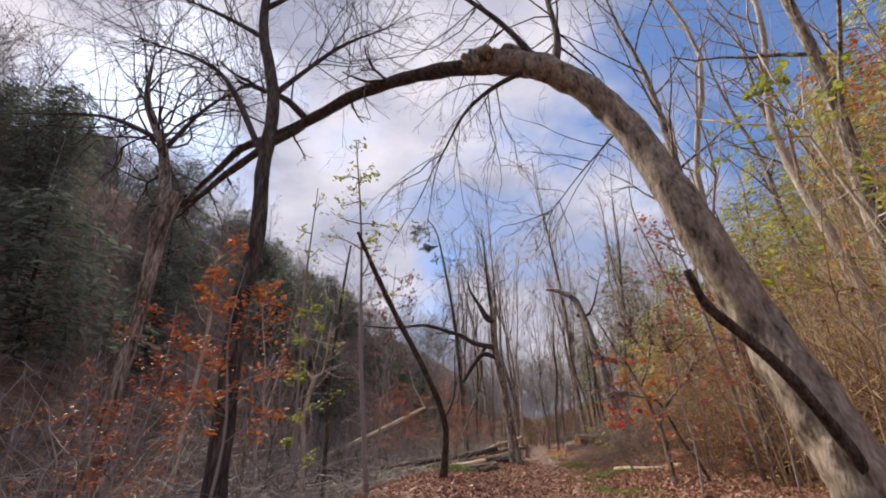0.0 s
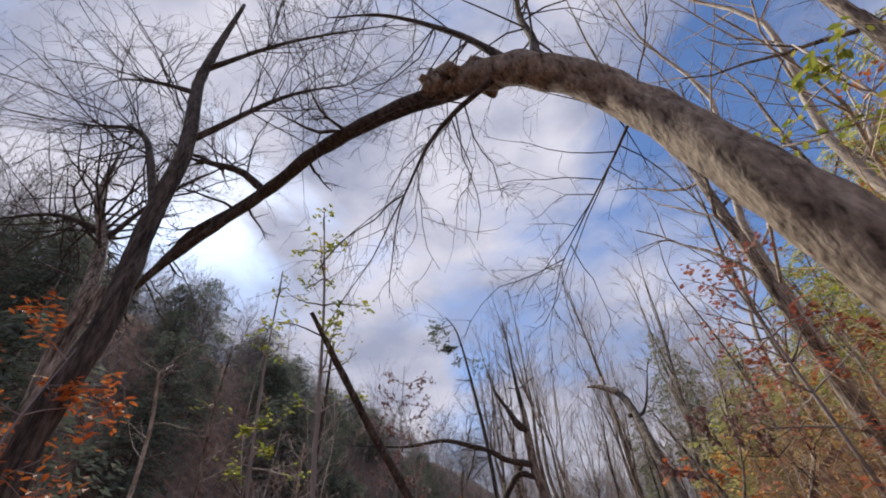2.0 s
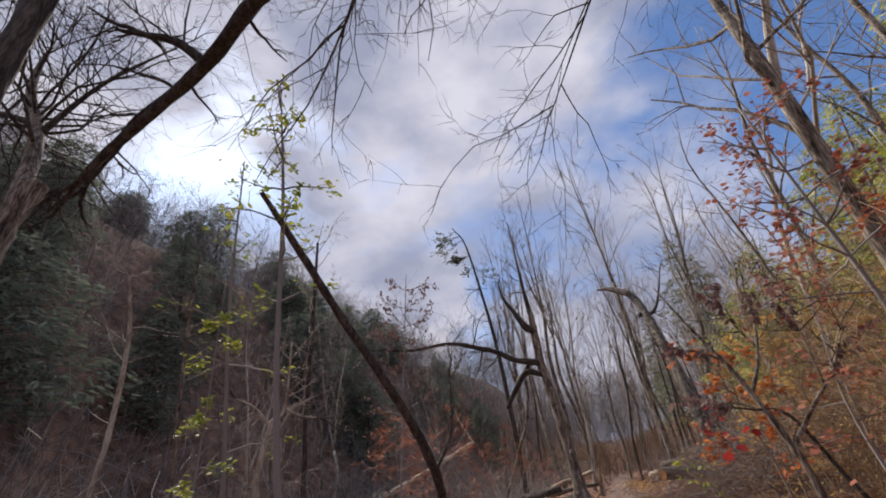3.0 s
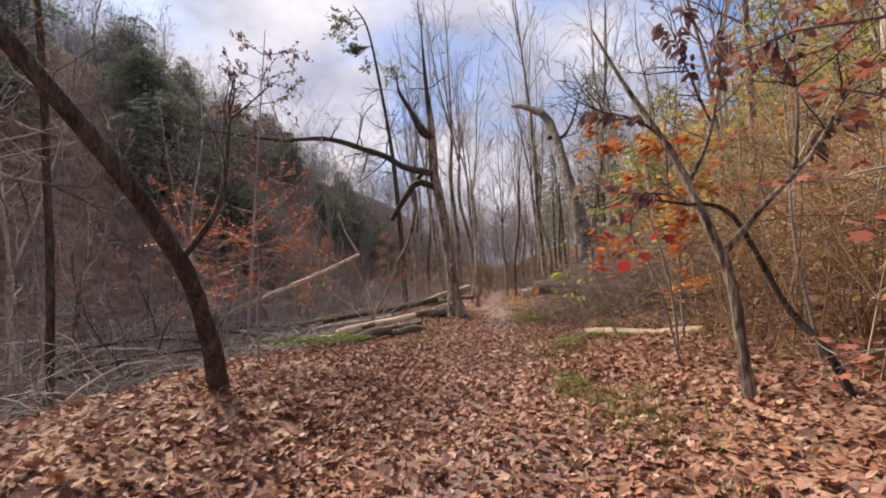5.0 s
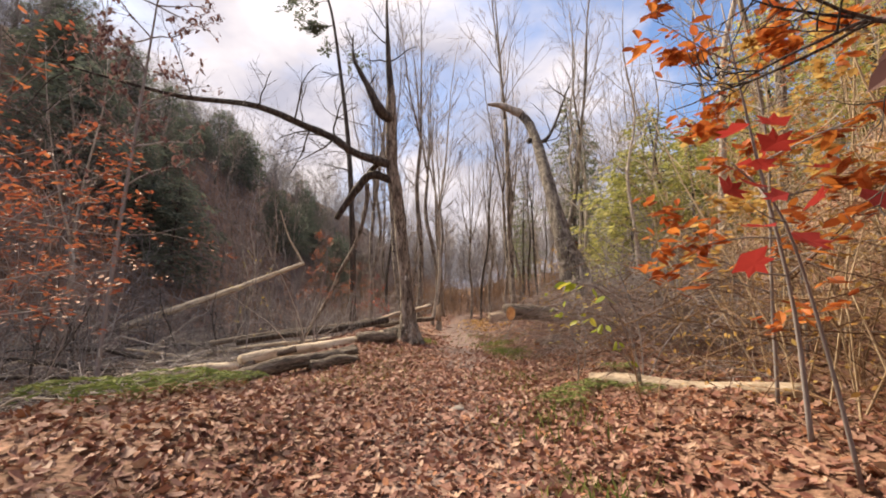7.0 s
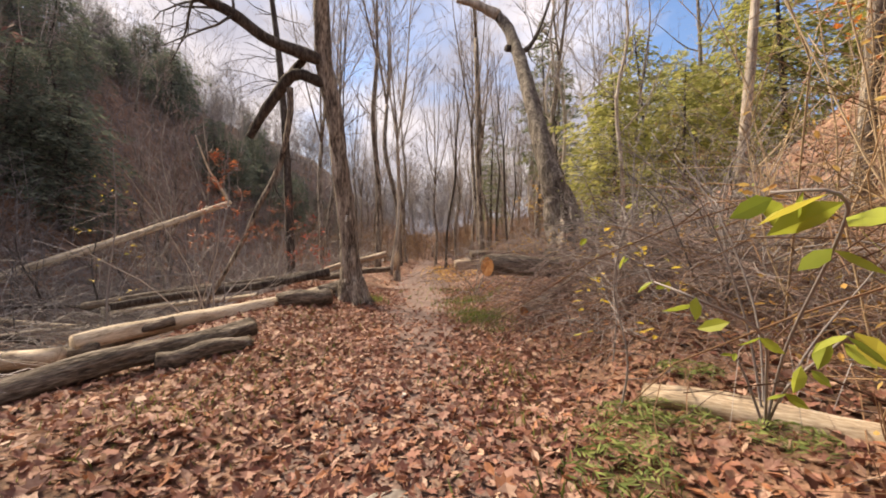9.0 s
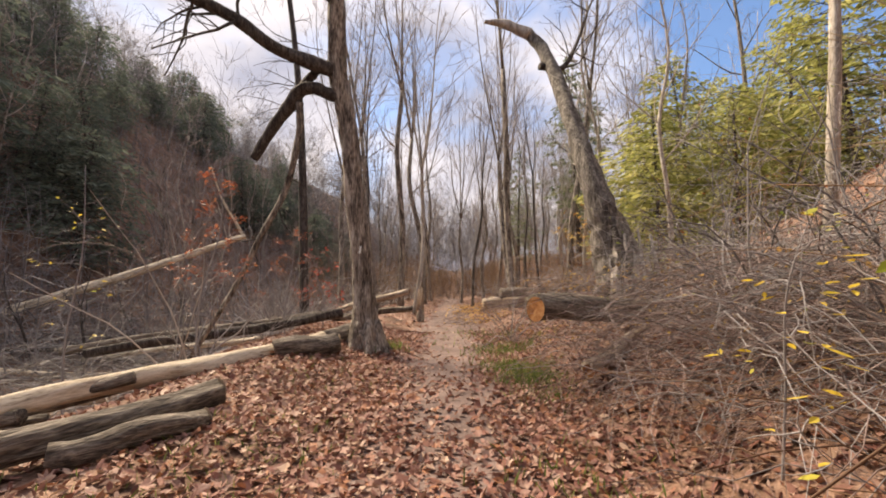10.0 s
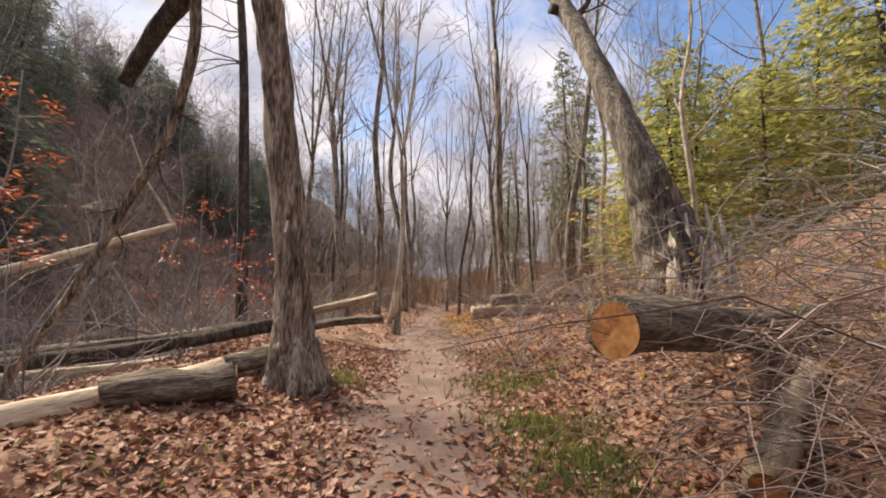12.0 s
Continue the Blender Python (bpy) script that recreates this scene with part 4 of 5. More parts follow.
def thicket(name, n, spots, tall, material, label, seed, arms=6, r=0.012):
    """Upright leafless stems with rising twigs, too many to count."""
    rng = np.random.default_rng(seed)
    x, y = spots(rng, n)
    h = rng.uniform(*tall, n)
    foot = np.stack([x, y, height(x, y) - 0.1], -1)
    top = foot + np.stack([rng.normal(0, 0.16, n) * h, rng.normal(0, 0.16, n) * h, h], -1)
    g = Geo()
    bundle(g, np.stack([foot, (foot + top) / 2 + rng.normal(0, 0.06, (n, 3)) * h[:, None], top], 1), np.tile((r * 1.6, r * 1.1, r * 0.5), (n, 1)))
    k = np.repeat(np.arange(n), arms)
    m = len(k)
    f, a = rng.uniform(0.2, 0.98, m), rng.uniform(0, 6.28, m)
    q = foot[k] + (top - foot)[k] * f[:, None]
    d = np.stack([np.cos(a), np.sin(a), rng.uniform(0.2, 1.5, m)], -1) * (h[k] * rng.uniform(0.12, 0.34, m) * (1.2 - 0.6 * f))[:, None]
    bundle(g, np.stack([q, q + d], 1), np.tile((r * 0.7, r * 0.35), (m, 1)))
    e = q + d * rng.uniform(0.3, 0.8, (m, 1))
    bundle(g, np.stack([e, e + d * 0.45 + rng.normal(0, 0.12, (m, 3)) * h[k][:, None]], 1), np.tile((r * 0.5, r * 0.3), (m, 1)))
    whole(name, g, material, label, "woods", kind="stuff")


def build_far_woods():
    """Stems and twigs past counting: the ridge, the hillside and the end of the valley."""
    def hillside(r, n):
        y = r.uniform(0, 90, n)
        return path_x(y) - r.uniform(8.5, 40, n), y

    def ridge(r, n):
        y = r.uniform(2, 110, n)
        return path_x(y) - r.uniform(27, 46, n), y

    def valley(r, n):
        y = r.uniform(42, 110, n)
        u = r.uniform(2.6, 30, n) * np.where(r.random(n) < 0.35, -0.4, 1)
        across = (y > 62) & (r.random(n) < 0.4)
        return path_x(y) + np.where(across, r.uniform(-6, 8, n), u), y

    def beyond(r, n):
        y = r.uniform(75, 150, n)
        return path_x(y) + r.uniform(-32, 60, n), y

    thicket("hillside_thicket", 4200, hillside, (1.2, 3.6), TWIG, "dense leafless grey thicket covering the shaded hillside", 51, arms=5, r=0.014)
    thicket("ridge_woods", 420, ridge, (4, 7.5), TWIG, "fine grey leafless treetops along the ridge", 52, arms=24, r=0.022)
    def bank(r, n):
        y = r.uniform(4, 17, n)
        return path_x(y) + 3.4 + 10 * r.random(n) ** 1.3, y

    thicket("bank_thicket", 460, bank, (1.8, 5), TWIG_TAN, "slender tan saplings crowding the sunny bank", 55, arms=8, r=0.008)
    thicket("valley_undergrowth", 1700, valley, (1.5, 5), TWIG_RUST, "brown leafless undergrowth below the valley trees", 53, arms=6, r=0.013)
    thicket("far_woods", 420, beyond, (9, 17), TWIG, "grey leafless woods closing the valley", 54, arms=34, r=0.04)


build_woods()
build_far_woods()


# ---- undergrowth ----
def sapling(name, at, top, seed, label, leaf, size=0.09, arms=12, reach=0.9, low=0.35, dense=1.0, shape=OVAL, flat=0.5, hang=0.2, r=0.018, bark=TWIG, category="sapling", group=""):
    """A slender young tree from its foot to its top, its leaves held along side twigs."""
    rng = np.random.default_rng(seed)
    base = np.array((at[0], at[1], H(*at) - 0.05))
    tree = thing(name, base, label, category, group)
    end = np.array(top) - base
    p = bent([(0, 0, 0), end * 0.33 + rng.normal(0, 0.06, 3) * (1, 1, 0), end * 0.68 + rng.normal(0, 0.08, 3) * (1, 1, 0), end], 14)
    g, c, f = Geo(), Geo(), Geo()
    tube(g, p, np.linspace(r, r * 0.25, 14), 7, rough=0.08, seed=seed)
    tips = []
    tall = np.linalg.norm(end)
    for k in range(arms):
        w = low + (0.98 - low) * k / arms
        i = min(int(w * 13), 12)
        a = k * 2.4 + rng.uniform(-0.6, 0.6)
        grow(c, p[i], (math.cos(a), math.sin(a), rng.uniform(0.0, 0.7)), reach * rng.uniform(0.5, 1.1) * (1.25 - 0.7 * w), r * 0.35, 1, 2, rng, kids=4, wig=0.14, lift=0.0, tips=tips, segs=5)
    part("stem", g, bark, tree)
    part("crown", c, bark, tree)
    if leaf is not None and dense > 0:
        t = np.array(tips)
        n = max(1, int(len(t) * dense * 1.9))
        t = t[rng.integers(0, len(t), n)] + rng.normal(0, 0.035, (n, 3))
        leaves(f, t, size * rng.uniform(0.6, 1.3, n), shape, rng, tilt=flat, hang=hang)
        part("foliage", f, leaf, tree, smooth=False)
    return tree


def build_saplings():
    for k, (at, top, label, leaf, size, arms, reach, low, dense) in enumerate((
        ((-0.62, 12.9), (-0.75, 13.1, 2.55), "young beech with layered orange-red leaves on the verge", L_RUST, 0.06, 20, 1.8, 0.42, 3.2),
        ((-1.9, 14.6), (-2.1, 14.8, 2.7), "young beech with russet leaves behind the verge", L_RUST, 0.06, 18, 1.5, 0.4, 2.6),
        ((-2.5, 4.75), (-2.75, 5.3, 3.6), "young beech with orange leaves beside a dark trunk", L_ORANGE, 0.075, 16, 0.9, 0.35, 2.2),
        ((-3.9, 5.6), (-4.2, 6.2, 3.3), "young beech with thin orange-brown leaves", L_RUST, 0.07, 16, 1.3, 0.2, 2.4),
        ((-5.2, 6.2), (-5.5, 6.6, 2.7), "low russet-leaved sapling in the undergrowth", L_BROWN, 0.08, 12, 0.9, 0.2, 1.0),
        ((-3.4, 4.4), (-3.5, 4.9, 2.0), "low sapling with curled rust leaves", L_RUST, 0.07, 12, 0.9, 0.2, 2.0),
        ((-3.25, 9.2), (-3.1, 9.0, 4.6), "thin sapling with yellow-green leaves", L_GREEN, 0.1, 11, 0.4, 0.3, 1.4),
        ((-3.9, 11.2), (-3.3, 9.2, 7.2), "slender arching sapling with sparse olive leaves", L_GREEN, 0.1, 11, 1.1, 0.45, 0.5),
        ((-1.7, 8.9), (-2.2, 8.4, 8.0), "slender sapling with drooping olive leaves", L_GREEN, 0.1, 16, 1.2, 0.5, 0.75),
        ((-3.3, 18.9), (-2.5, 18.5, 8.9), "slim tree hung with purple-brown withered leaves in the hollow", L_PURPLE, 0.11, 22, 2.4, 0.5, 2.4),
        ((0.25, 21.8), (0.45, 22.0, 3.4), "thin sapling with a few orange leaves beside the fallen trunk", L_RUST, 0.075, 13, 0.9, 0.4, 1.3),
        ((-1.3, 21.4), (-1.2, 21.3, 3.2), "pale bare sapling with few yellowed leaves", L_YELLOW, 0.07, 9, 0.9, 0.35, 0.15),
        ((1.0, 24.6), (1.1, 24.8, 2.8), "small orange-leaved sapling behind the fallen trunk", L_RUST, 0.07, 10, 0.8, 0.35, 0.9),
        ((5.9, 9.6), (5.3, 9.4, 6.4), "young maple with dull red withering leaves above the bank", L_DULL, 0.1, 20, 1.7, 0.5, 1.1),
        ((5.25, 12.7), (4.7, 12.5, 3.5), "young maple with orange autumn leaves", L_ORANGE, 0.13, 15, 1.1, 0.35, 1.7),
        ((5.9, 13.6), (5.7, 13.3, 3.9), "young maple with orange and gold leaves on the bank", L_GOLD, 0.11, 14, 1.2, 0.3, 1.3),
        ((5.9, 11.2), (6.4, 11.9, 4.6), "young maple with fading red leaves", L_DULL, 0.11, 14, 1.3, 0.4, 0.7),
        ((6.6, 9.2), (6.2, 9.0, 4.9), "young maple with fading russet leaves", L_RUST, 0.1, 15, 1.3, 0.35, 0.9),
        ((5.1, 7.6), (5.3, 8.0, 3.6), "young maple with russet leaves on the bank", L_RUST, 0.1, 13, 1.1, 0.25, 1.2),
        ((7.2, 11.6), (7.4, 12, 4.2), "young tree with tan gold leaves on the slope", L_GOLD, 0.1, 14, 1.3, 0.2, 1.4),
        ((7.8, 15), (7.9, 15, 4.4), "young tree with tan gold leaves on the slope", L_GOLD, 0.1, 14, 1.4, 0.2, 1.2),
        ((4.95, 15.9), (4.7, 15.4, 1.6), "low shrub with a few bright yellow leaves", L_YELLOW, 0.08, 8, 0.6, 0.3, 0.14),
        ((5.5, 16.8), (5.6, 16.5, 1.9), "low shrub with a few yellow leaves in the brush", L_YELLOW, 0.08, 9, 0.8, 0.3, 0.12),
        ((4.2, 8.7), (4.5, 9.0, 2.6), "young maple with faded red leaves by the path", L_DULL, 0.09, 10, 0.8, 0.3, 0.7),
        ((9.4, 25.8), (9.2, 25.9, 3.6), "young tree with tan leaves behind the hollow tree", L_GOLD, 0.1, 13, 1.3, 0.25, 0.9),
        ((1.7, 25.6), (1.6, 25.4, 2.4), "low bush with dull red leaves beside the blazed tree", L_RED, 0.07, 11, 0.9, 0.2, 0.7),
    )):
        sapling("sapling", at, top, 200 + k, label, leaf, size, arms, reach, low, dense, shape=MAPLE if leaf in (L_RED, L_GOLD, L_DULL) else OVAL, flat=0.2 if leaf is L_RUST else 0.5, hang=0.9 if leaf in (L_BROWN, L_PURPLE) else 0.25, r=0.05 if top[2] > 6 else 0.01 if top[2] < 2 else 0.02)


def bush(name, tall, wide, seed, label, material, stems=9, arch=0.12, leaf=None, size=0.06, dense=0.2, kids=3):
    rng = np.random.default_rng(seed)
    ob = thing(name, (0, 0, 0), label, "bush")
    g, tips = Geo(), []
    for _ in range(stems):
        a, out = rng.uniform(0, 6.28), rng.uniform(0.1, 0.9) * wide / tall
        grow(g, rng.normal(0, 0.1, 3) * (1, 1, 0) + (0, 0, -0.06), (out * math.cos(a), out * math.sin(a), 1), tall * rng.uniform(0.7, 1.2), 0.011 * rng.uniform(0.7, 1.5), 1, 3, rng,
             kids=kids, wig=0.13, lift=-arch, tips=tips, segs=6, spread=(0.35, 0.9))
    part("framework", g, material, ob)
    if leaf is not None:
        t = np.array(tips)
        n = int(len(t) * dense)
        f = Geo()
        leaves(f, t[rng.integers(0, len(t), n)], size * rng.uniform(0.6, 1.3, n), OVAL, rng, tilt=0.8, hang=0.3)
        part("foliage", f, leaf, ob, smooth=False)
    return ob


def build_bushes():
    rng = np.random.default_rng(77)
    grey = [bush("bare_bush", t, w, 300 + k, "tangled leafless grey bush in the wet hollow", m, stems=7) for k, (t, w, m) in enumerate(((1.8, 1.0, TWIG), (2.4, 1.1, TWIG_PALE), (1.4, 1.2, TWIG)))]
    spots = [(float(path_x(y) - u - (2.5 if y < 14 else 0)), y) for u, y in zip(4.0 + 9 * rng.random(90) ** 1.2, rng.uniform(4, 46, 90))]
    scatter(grey, spots, "grey bushes in the hollow", rng, 0.7, 1.3, 6)
    tan = [bush("russet_bush", t, w, 320 + k, "leggy russet-stemmed bush with dry tan leaves on the bank", TWIG_RUST, stems=7, leaf=l, size=0.07, dense=d)
           for k, (t, w, l, d) in enumerate(((2.0, 1.1, L_GOLD, 0.5), (2.6, 1.2, L_ORANGE, 0.35), (1.6, 1.2, L_GOLD, 0.7), (2.4, 1.0, L_BROWN, 0.3)))]
    spots = [(float(path_x(y) + u), y) for u, y in zip(3.6 + 9 * rng.random(50) ** 1.2, rng.uniform(3, 16.5, 50))]
    spots += [(float(path_x(y) + u), y) for u, y in zip(4.6 + 10 * rng.random(26), rng.uniform(22, 48, 26))]
    scatter(tan, spots, "russet bushes on the bank", rng, 0.7, 1.3, 6)
    white = bush("bleached_shrub", 1.5, 1.1, 360, "dead shrub of bleached arching stems behind the verge", TWIG_PALE, stems=7, arch=0.3, kids=2)
    placed(white, -1.9, 11.2, 0.9)
    for x, y, a in ((-2.5, 10.6, 80), (-2.9, 12.2, 200), (-1.6, 16.6, 130)):
        copy_thing(white, pose(x, y, H(x, y), 0, 0, a))
    arch = [bush("arching_bush", t, w, 340 + k, "dense arching olive-grey bush in the brush", TWIG, stems=11, kids=4, arch=0.2, leaf=L_GREEN, size=0.05, dense=0.06) for k, (t, w) in enumerate(((3.0, 2.0), (2.4, 1.8)))]
    scatter(arch, [(6.9, 18.2), (7.4, 19.3), (8.3, 20.2), (8.2, 18.6), (7.8, 17.6), (9.2, 17.6), (8.9, 19.5), (6.9, 16.9), (8.6, 18.2), (9.6, 21.2), (7.9, 22.4), (10, 19.4), (6.3, 24.6)], "arching bushes by the log", rng, 0.8, 1.15, 6)


def brush(name, count, spots, long, rise, material, label, seed, r=0.006, droop=0.6):
    """A heap of loose arching twigs."""
    rng = np.random.default_rng(seed)
    g = Geo()
    at = np.array([spots(rng) for _ in range(count)])
    a, n, e = rng.uniform(0, 6.28, count), rng.uniform(*long, count), rng.uniform(0.1, 0.9, count)
    z = height(at[:, 0], at[:, 1]) + rng.random(count) ** 1.5 * rise
    steps = (0, 0.5, 1.0) if long[1] > 3 else (0, 0.25, 0.5, 0.75, 1.0)
    p = np.stack([np.stack([at[:, 0] + np.cos(a) * n * s, at[:, 1] + np.sin(a) * n * s, z + n * (e * s - droop * s * s)], -1) + rng.normal(0, 0.035, (count, 3)) * n[:, None]
                  for s in steps], 1)
    p[:, :, 2] = np.maximum(p[:, :, 2], height(p[:, :, 0], p[:, :, 1]) + 0.01)
    bundle(g, p, r * rng.uniform(0.5, 1.8, count)[:, None] * np.linspace(1, 0.4, len(steps))[None])
    whole(name, g, material, label, "brushwood", kind="stuff")


def build_brush():
    brush("brush_pile", 2600, lambda r: (max(5.5, 7.0 + 0.95 * r.normal()), 18.0 + 1.4 * r.normal()), (0.4, 1.4), 0.85, TWIG_MAUVE, "dense heap of mauve-brown twigs beside the path", 1, r=0.0028)
    brush("grey_brush_pile", 900, lambda r: (max(5.6, 7.1 + 0.9 * r.normal()), 17.8 + 1.4 * r.normal()), (0.5, 1.7), 0.9, TWIG, "heap of grey dead twigs beside the path", 11, r=0.0035)
    brush("bank_brush", 1300, lambda r: (r.uniform(5.6, 12), r.uniform(17, 31)), (0.6, 1.8), 0.9, TWIG_MAUVE, "mauve-brown brushwood around the hollow tree", 2, r=0.005)
    brush("hollow_brush", 3200, lambda r: (r.uniform(-9.5, -1.2), r.uniform(15, 33)), (0.7, 2.4), 0.6, TWIG, "grey tangle of dead sticks in the hollow", 3, r=0.0065)
    brush("bleached_brush", 500, lambda r: (r.uniform(-9.5, -1.5), r.uniform(14, 32)), (0.9, 2.4), 0.5, TWIG_PALE, "bleached dead sticks lying in the hollow", 4, r=0.007)
    brush("hillside_brush", 7000, lambda r: (r.uniform(-38, -6), r.uniform(2, 80)), (1.0, 3.2), 1.8, TWIG, "dense leafless brush covering the dark hillside", 5, r=0.012, droop=0.3)
    brush("far_brush", 4600, lambda r: ((lambda y: (float(path_x(y)) + (r.uniform(2.6, 14 + 0.3 * max(0, y - 40)) if r.random() < 0.6 else -r.uniform(2.4, 12)), y))(r.uniform(26, 115))), (0.9, 2.6), 1.6, TWIG, "grey-brown undergrowth below the valley trees", 6, r=0.009, droop=0.3)
    brush("verge_brush", 500, lambda r: (r.uniform(-6, -1.8), r.uniform(4, 14)), (0.6, 1.8), 0.5, TWIG, "thin dead sticks behind the verge", 7)
    brush("slope_brush", 2600, lambda r: (r.uniform(5.4, 13), r.uniform(3, 17)), (0.7, 2.2), 1.5, TWIG_RUST, "russet dry brush on the sunny slope", 8, r=0.005)


def build_thicket_leaves():
    """Dry leaves caught in the brush on the bank and slope."""
    rng = np.random.default_rng(47)
    g = Geo()
    n = 9500
    y = rng.uniform(3.5, 24, n)
    keep = (y < 15.5) | (rng.random(n) < 0.3)
    x = np.where(y < 15.5, rng.uniform(5.6, 13, n), 6.3 + 3.5 * rng.random(n) ** 1.5)[keep]
    y, n = y[keep], int(keep.sum())
    leaves(g, np.stack([x, y, height(x, y) + np.where(y < 15.5, 2.6, 1.0) * rng.random(n) ** 1.4], -1), rng.uniform(0.04, 0.09, n), OVAL, rng, tilt=1, hang=0.3)
    whole("caught_leaves", g, L_GOLD, "dry tan leaves caught in the brush", "leaves", kind="stuff", smooth=False)


def fallen_branch(seed, long, r, label, material):
    rng = np.random.default_rng(seed)
    g = Geo()
    grow(g, (0, 0, 0), (1, 0, 0.12), long, r, 0, 2, rng, kids=5, wig=0.1, lift=-0.005, segs=8, spread=(0.4, 0.9))
    return whole("fallen_branch", g, material, label, "branch", "fallen branches in the hollow")


def build_fallen_branches():
    rng = np.random.default_rng(88)
    made = [fallen_branch(401, 5, 0.05, "grey fallen branch lying over brush in the hollow", TWIG), fallen_branch(402, 4, 0.04, "bleached forked branch lying in the hollow", TWIG_PALE),
            fallen_branch(403, 6, 0.07, "long grey fallen limb in the hollow", BARK_DARK)]
    for k in range(30):
        y = rng.uniform(14, 33)
        x = float(path_x(y)) - rng.uniform(6.5, 11)
        m = pose(x, y, H(x, y) + rng.uniform(0.1, 0.6), 0, rng.uniform(-8, 4), rng.uniform(150, 250) if k % 2 else rng.uniform(40, 120))
        if k < 3:
            made[k].matrix_basis = m
        else:
            copy_thing(made[k % 3], m)


def build_far_logs():
    log("hollow_log", ((2.2, 25.2, 0.75), (-2.2, 23.2, 0.2)), 0.11, 0.08, "dark fallen log behind the pale trunk", material=BARK_DARK, parts_seed=21)
    log("hollow_log", ((1.6, 26.2, 0.7), (-3.5, 24.6, 0.1)), 0.1, 0.08, "grey fallen log behind the pale trunk", parts_seed=22)
    log("far_log", ((4.0, 27.8, 1.3), (1.3, 28.4, 0.5)), 0.09, 0.1, "pale weathered log raised beside the far path", material=WOOD_BARE, parts_seed=23)
    log("far_log", ((4.15, 27.9, 0.75), (1.6, 28.9, 0.4)), 0.09, 0.1, "grey log lying beside the far path", parts_seed=24)
    log("path_log", ((8.6, 36.5, 0.5), (12.5, 36.0, 0.75)), 0.3, 0.26, "pale log lying at the bend of the path", material=WOOD_BARE, parts_seed=25)
    log("path_log", ((9.4, 36.0, 1.05), (14.5, 35.6, 1.3)), 0.24, 0.22, "long grey log lying above another beside the path", parts_seed=26)
    rng = np.random.default_rng(9)
    stump = thing("splintered_stump", (4.75, 31.5, H(4.75, 31.5) - 0.05), "broken splintered stump at the path edge", "stump")
    g = Geo()
    tube(g, bent([(0, 0, 0), (0, 0, 0.35), (0.02, 0, 0.7)], 8), np.linspace(0.17, 0.11, 8), 12, rough=0.2)
    part("stub", g, BARK, stump)
    for k in range(6):
        g, a = Geo(), k * 1.05
        d = np.array((math.cos(a), math.sin(a), 0)) * 0.1
        tube(g, [d + (0, 0, 0.55), d + (0, 0, 0.9), d * 0.8 + (0, 0, rng.uniform(1.0, 1.5))], [0.05, 0.035, 0.006], 5)
        part("splinter", g, WOOD_GREY, stump)


def build_thin_hemlock():
    rng = np.random.default_rng(14)
    base = np.array((0.7, 29.0, H(0.7, 29.0) - 0.1))
    tree = thing("thin_hemlock", base, "thin dark hemlock with sparse needles near its top", "conifer")
    p = bent(np.array([base, (0.55, 29, 4.3), (0.3, 29, 8.5), (-0.15, 29, 12), (-0.76, 29, 15.6), (-1.5, 29, 17)]) - base, 24)
    g, c, f = Geo(), Geo(), Geo()
    tube(g, p, np.linspace(0.16, 0.03, 24), 8, rough=0.08)
    tips = []
    for k in range(26):
        i = int(rng.uniform(0.35, 0.98) * 23)
        a = rng.uniform(2.2, 4.2) if rng.random() < 0.7 else rng.uniform(-1, 1)
        grow(c, p[i], (math.cos(a), math.sin(a), -0.05), rng.uniform(0.8, 2.3), 0.02, 1, 2, rng, kids=4, lift=-0.05, tips=tips if i > 15 else None)
    part("trunk", g, BARK_DARK, tree)
    part("crown", c, BARK_DARK, tree)
    t = np.array(tips)[rng.integers(0, len(tips), 700)] + rng.normal(0, 0.08, (700, 3))
    leaves(f, t, rng.uniform(0.15, 0.35, 700), SLIM * (1.8, 1, 1), rng, tilt=0.5, hang=0.2)
    part("foliage", f, NEEDLE, tree, smooth=False)


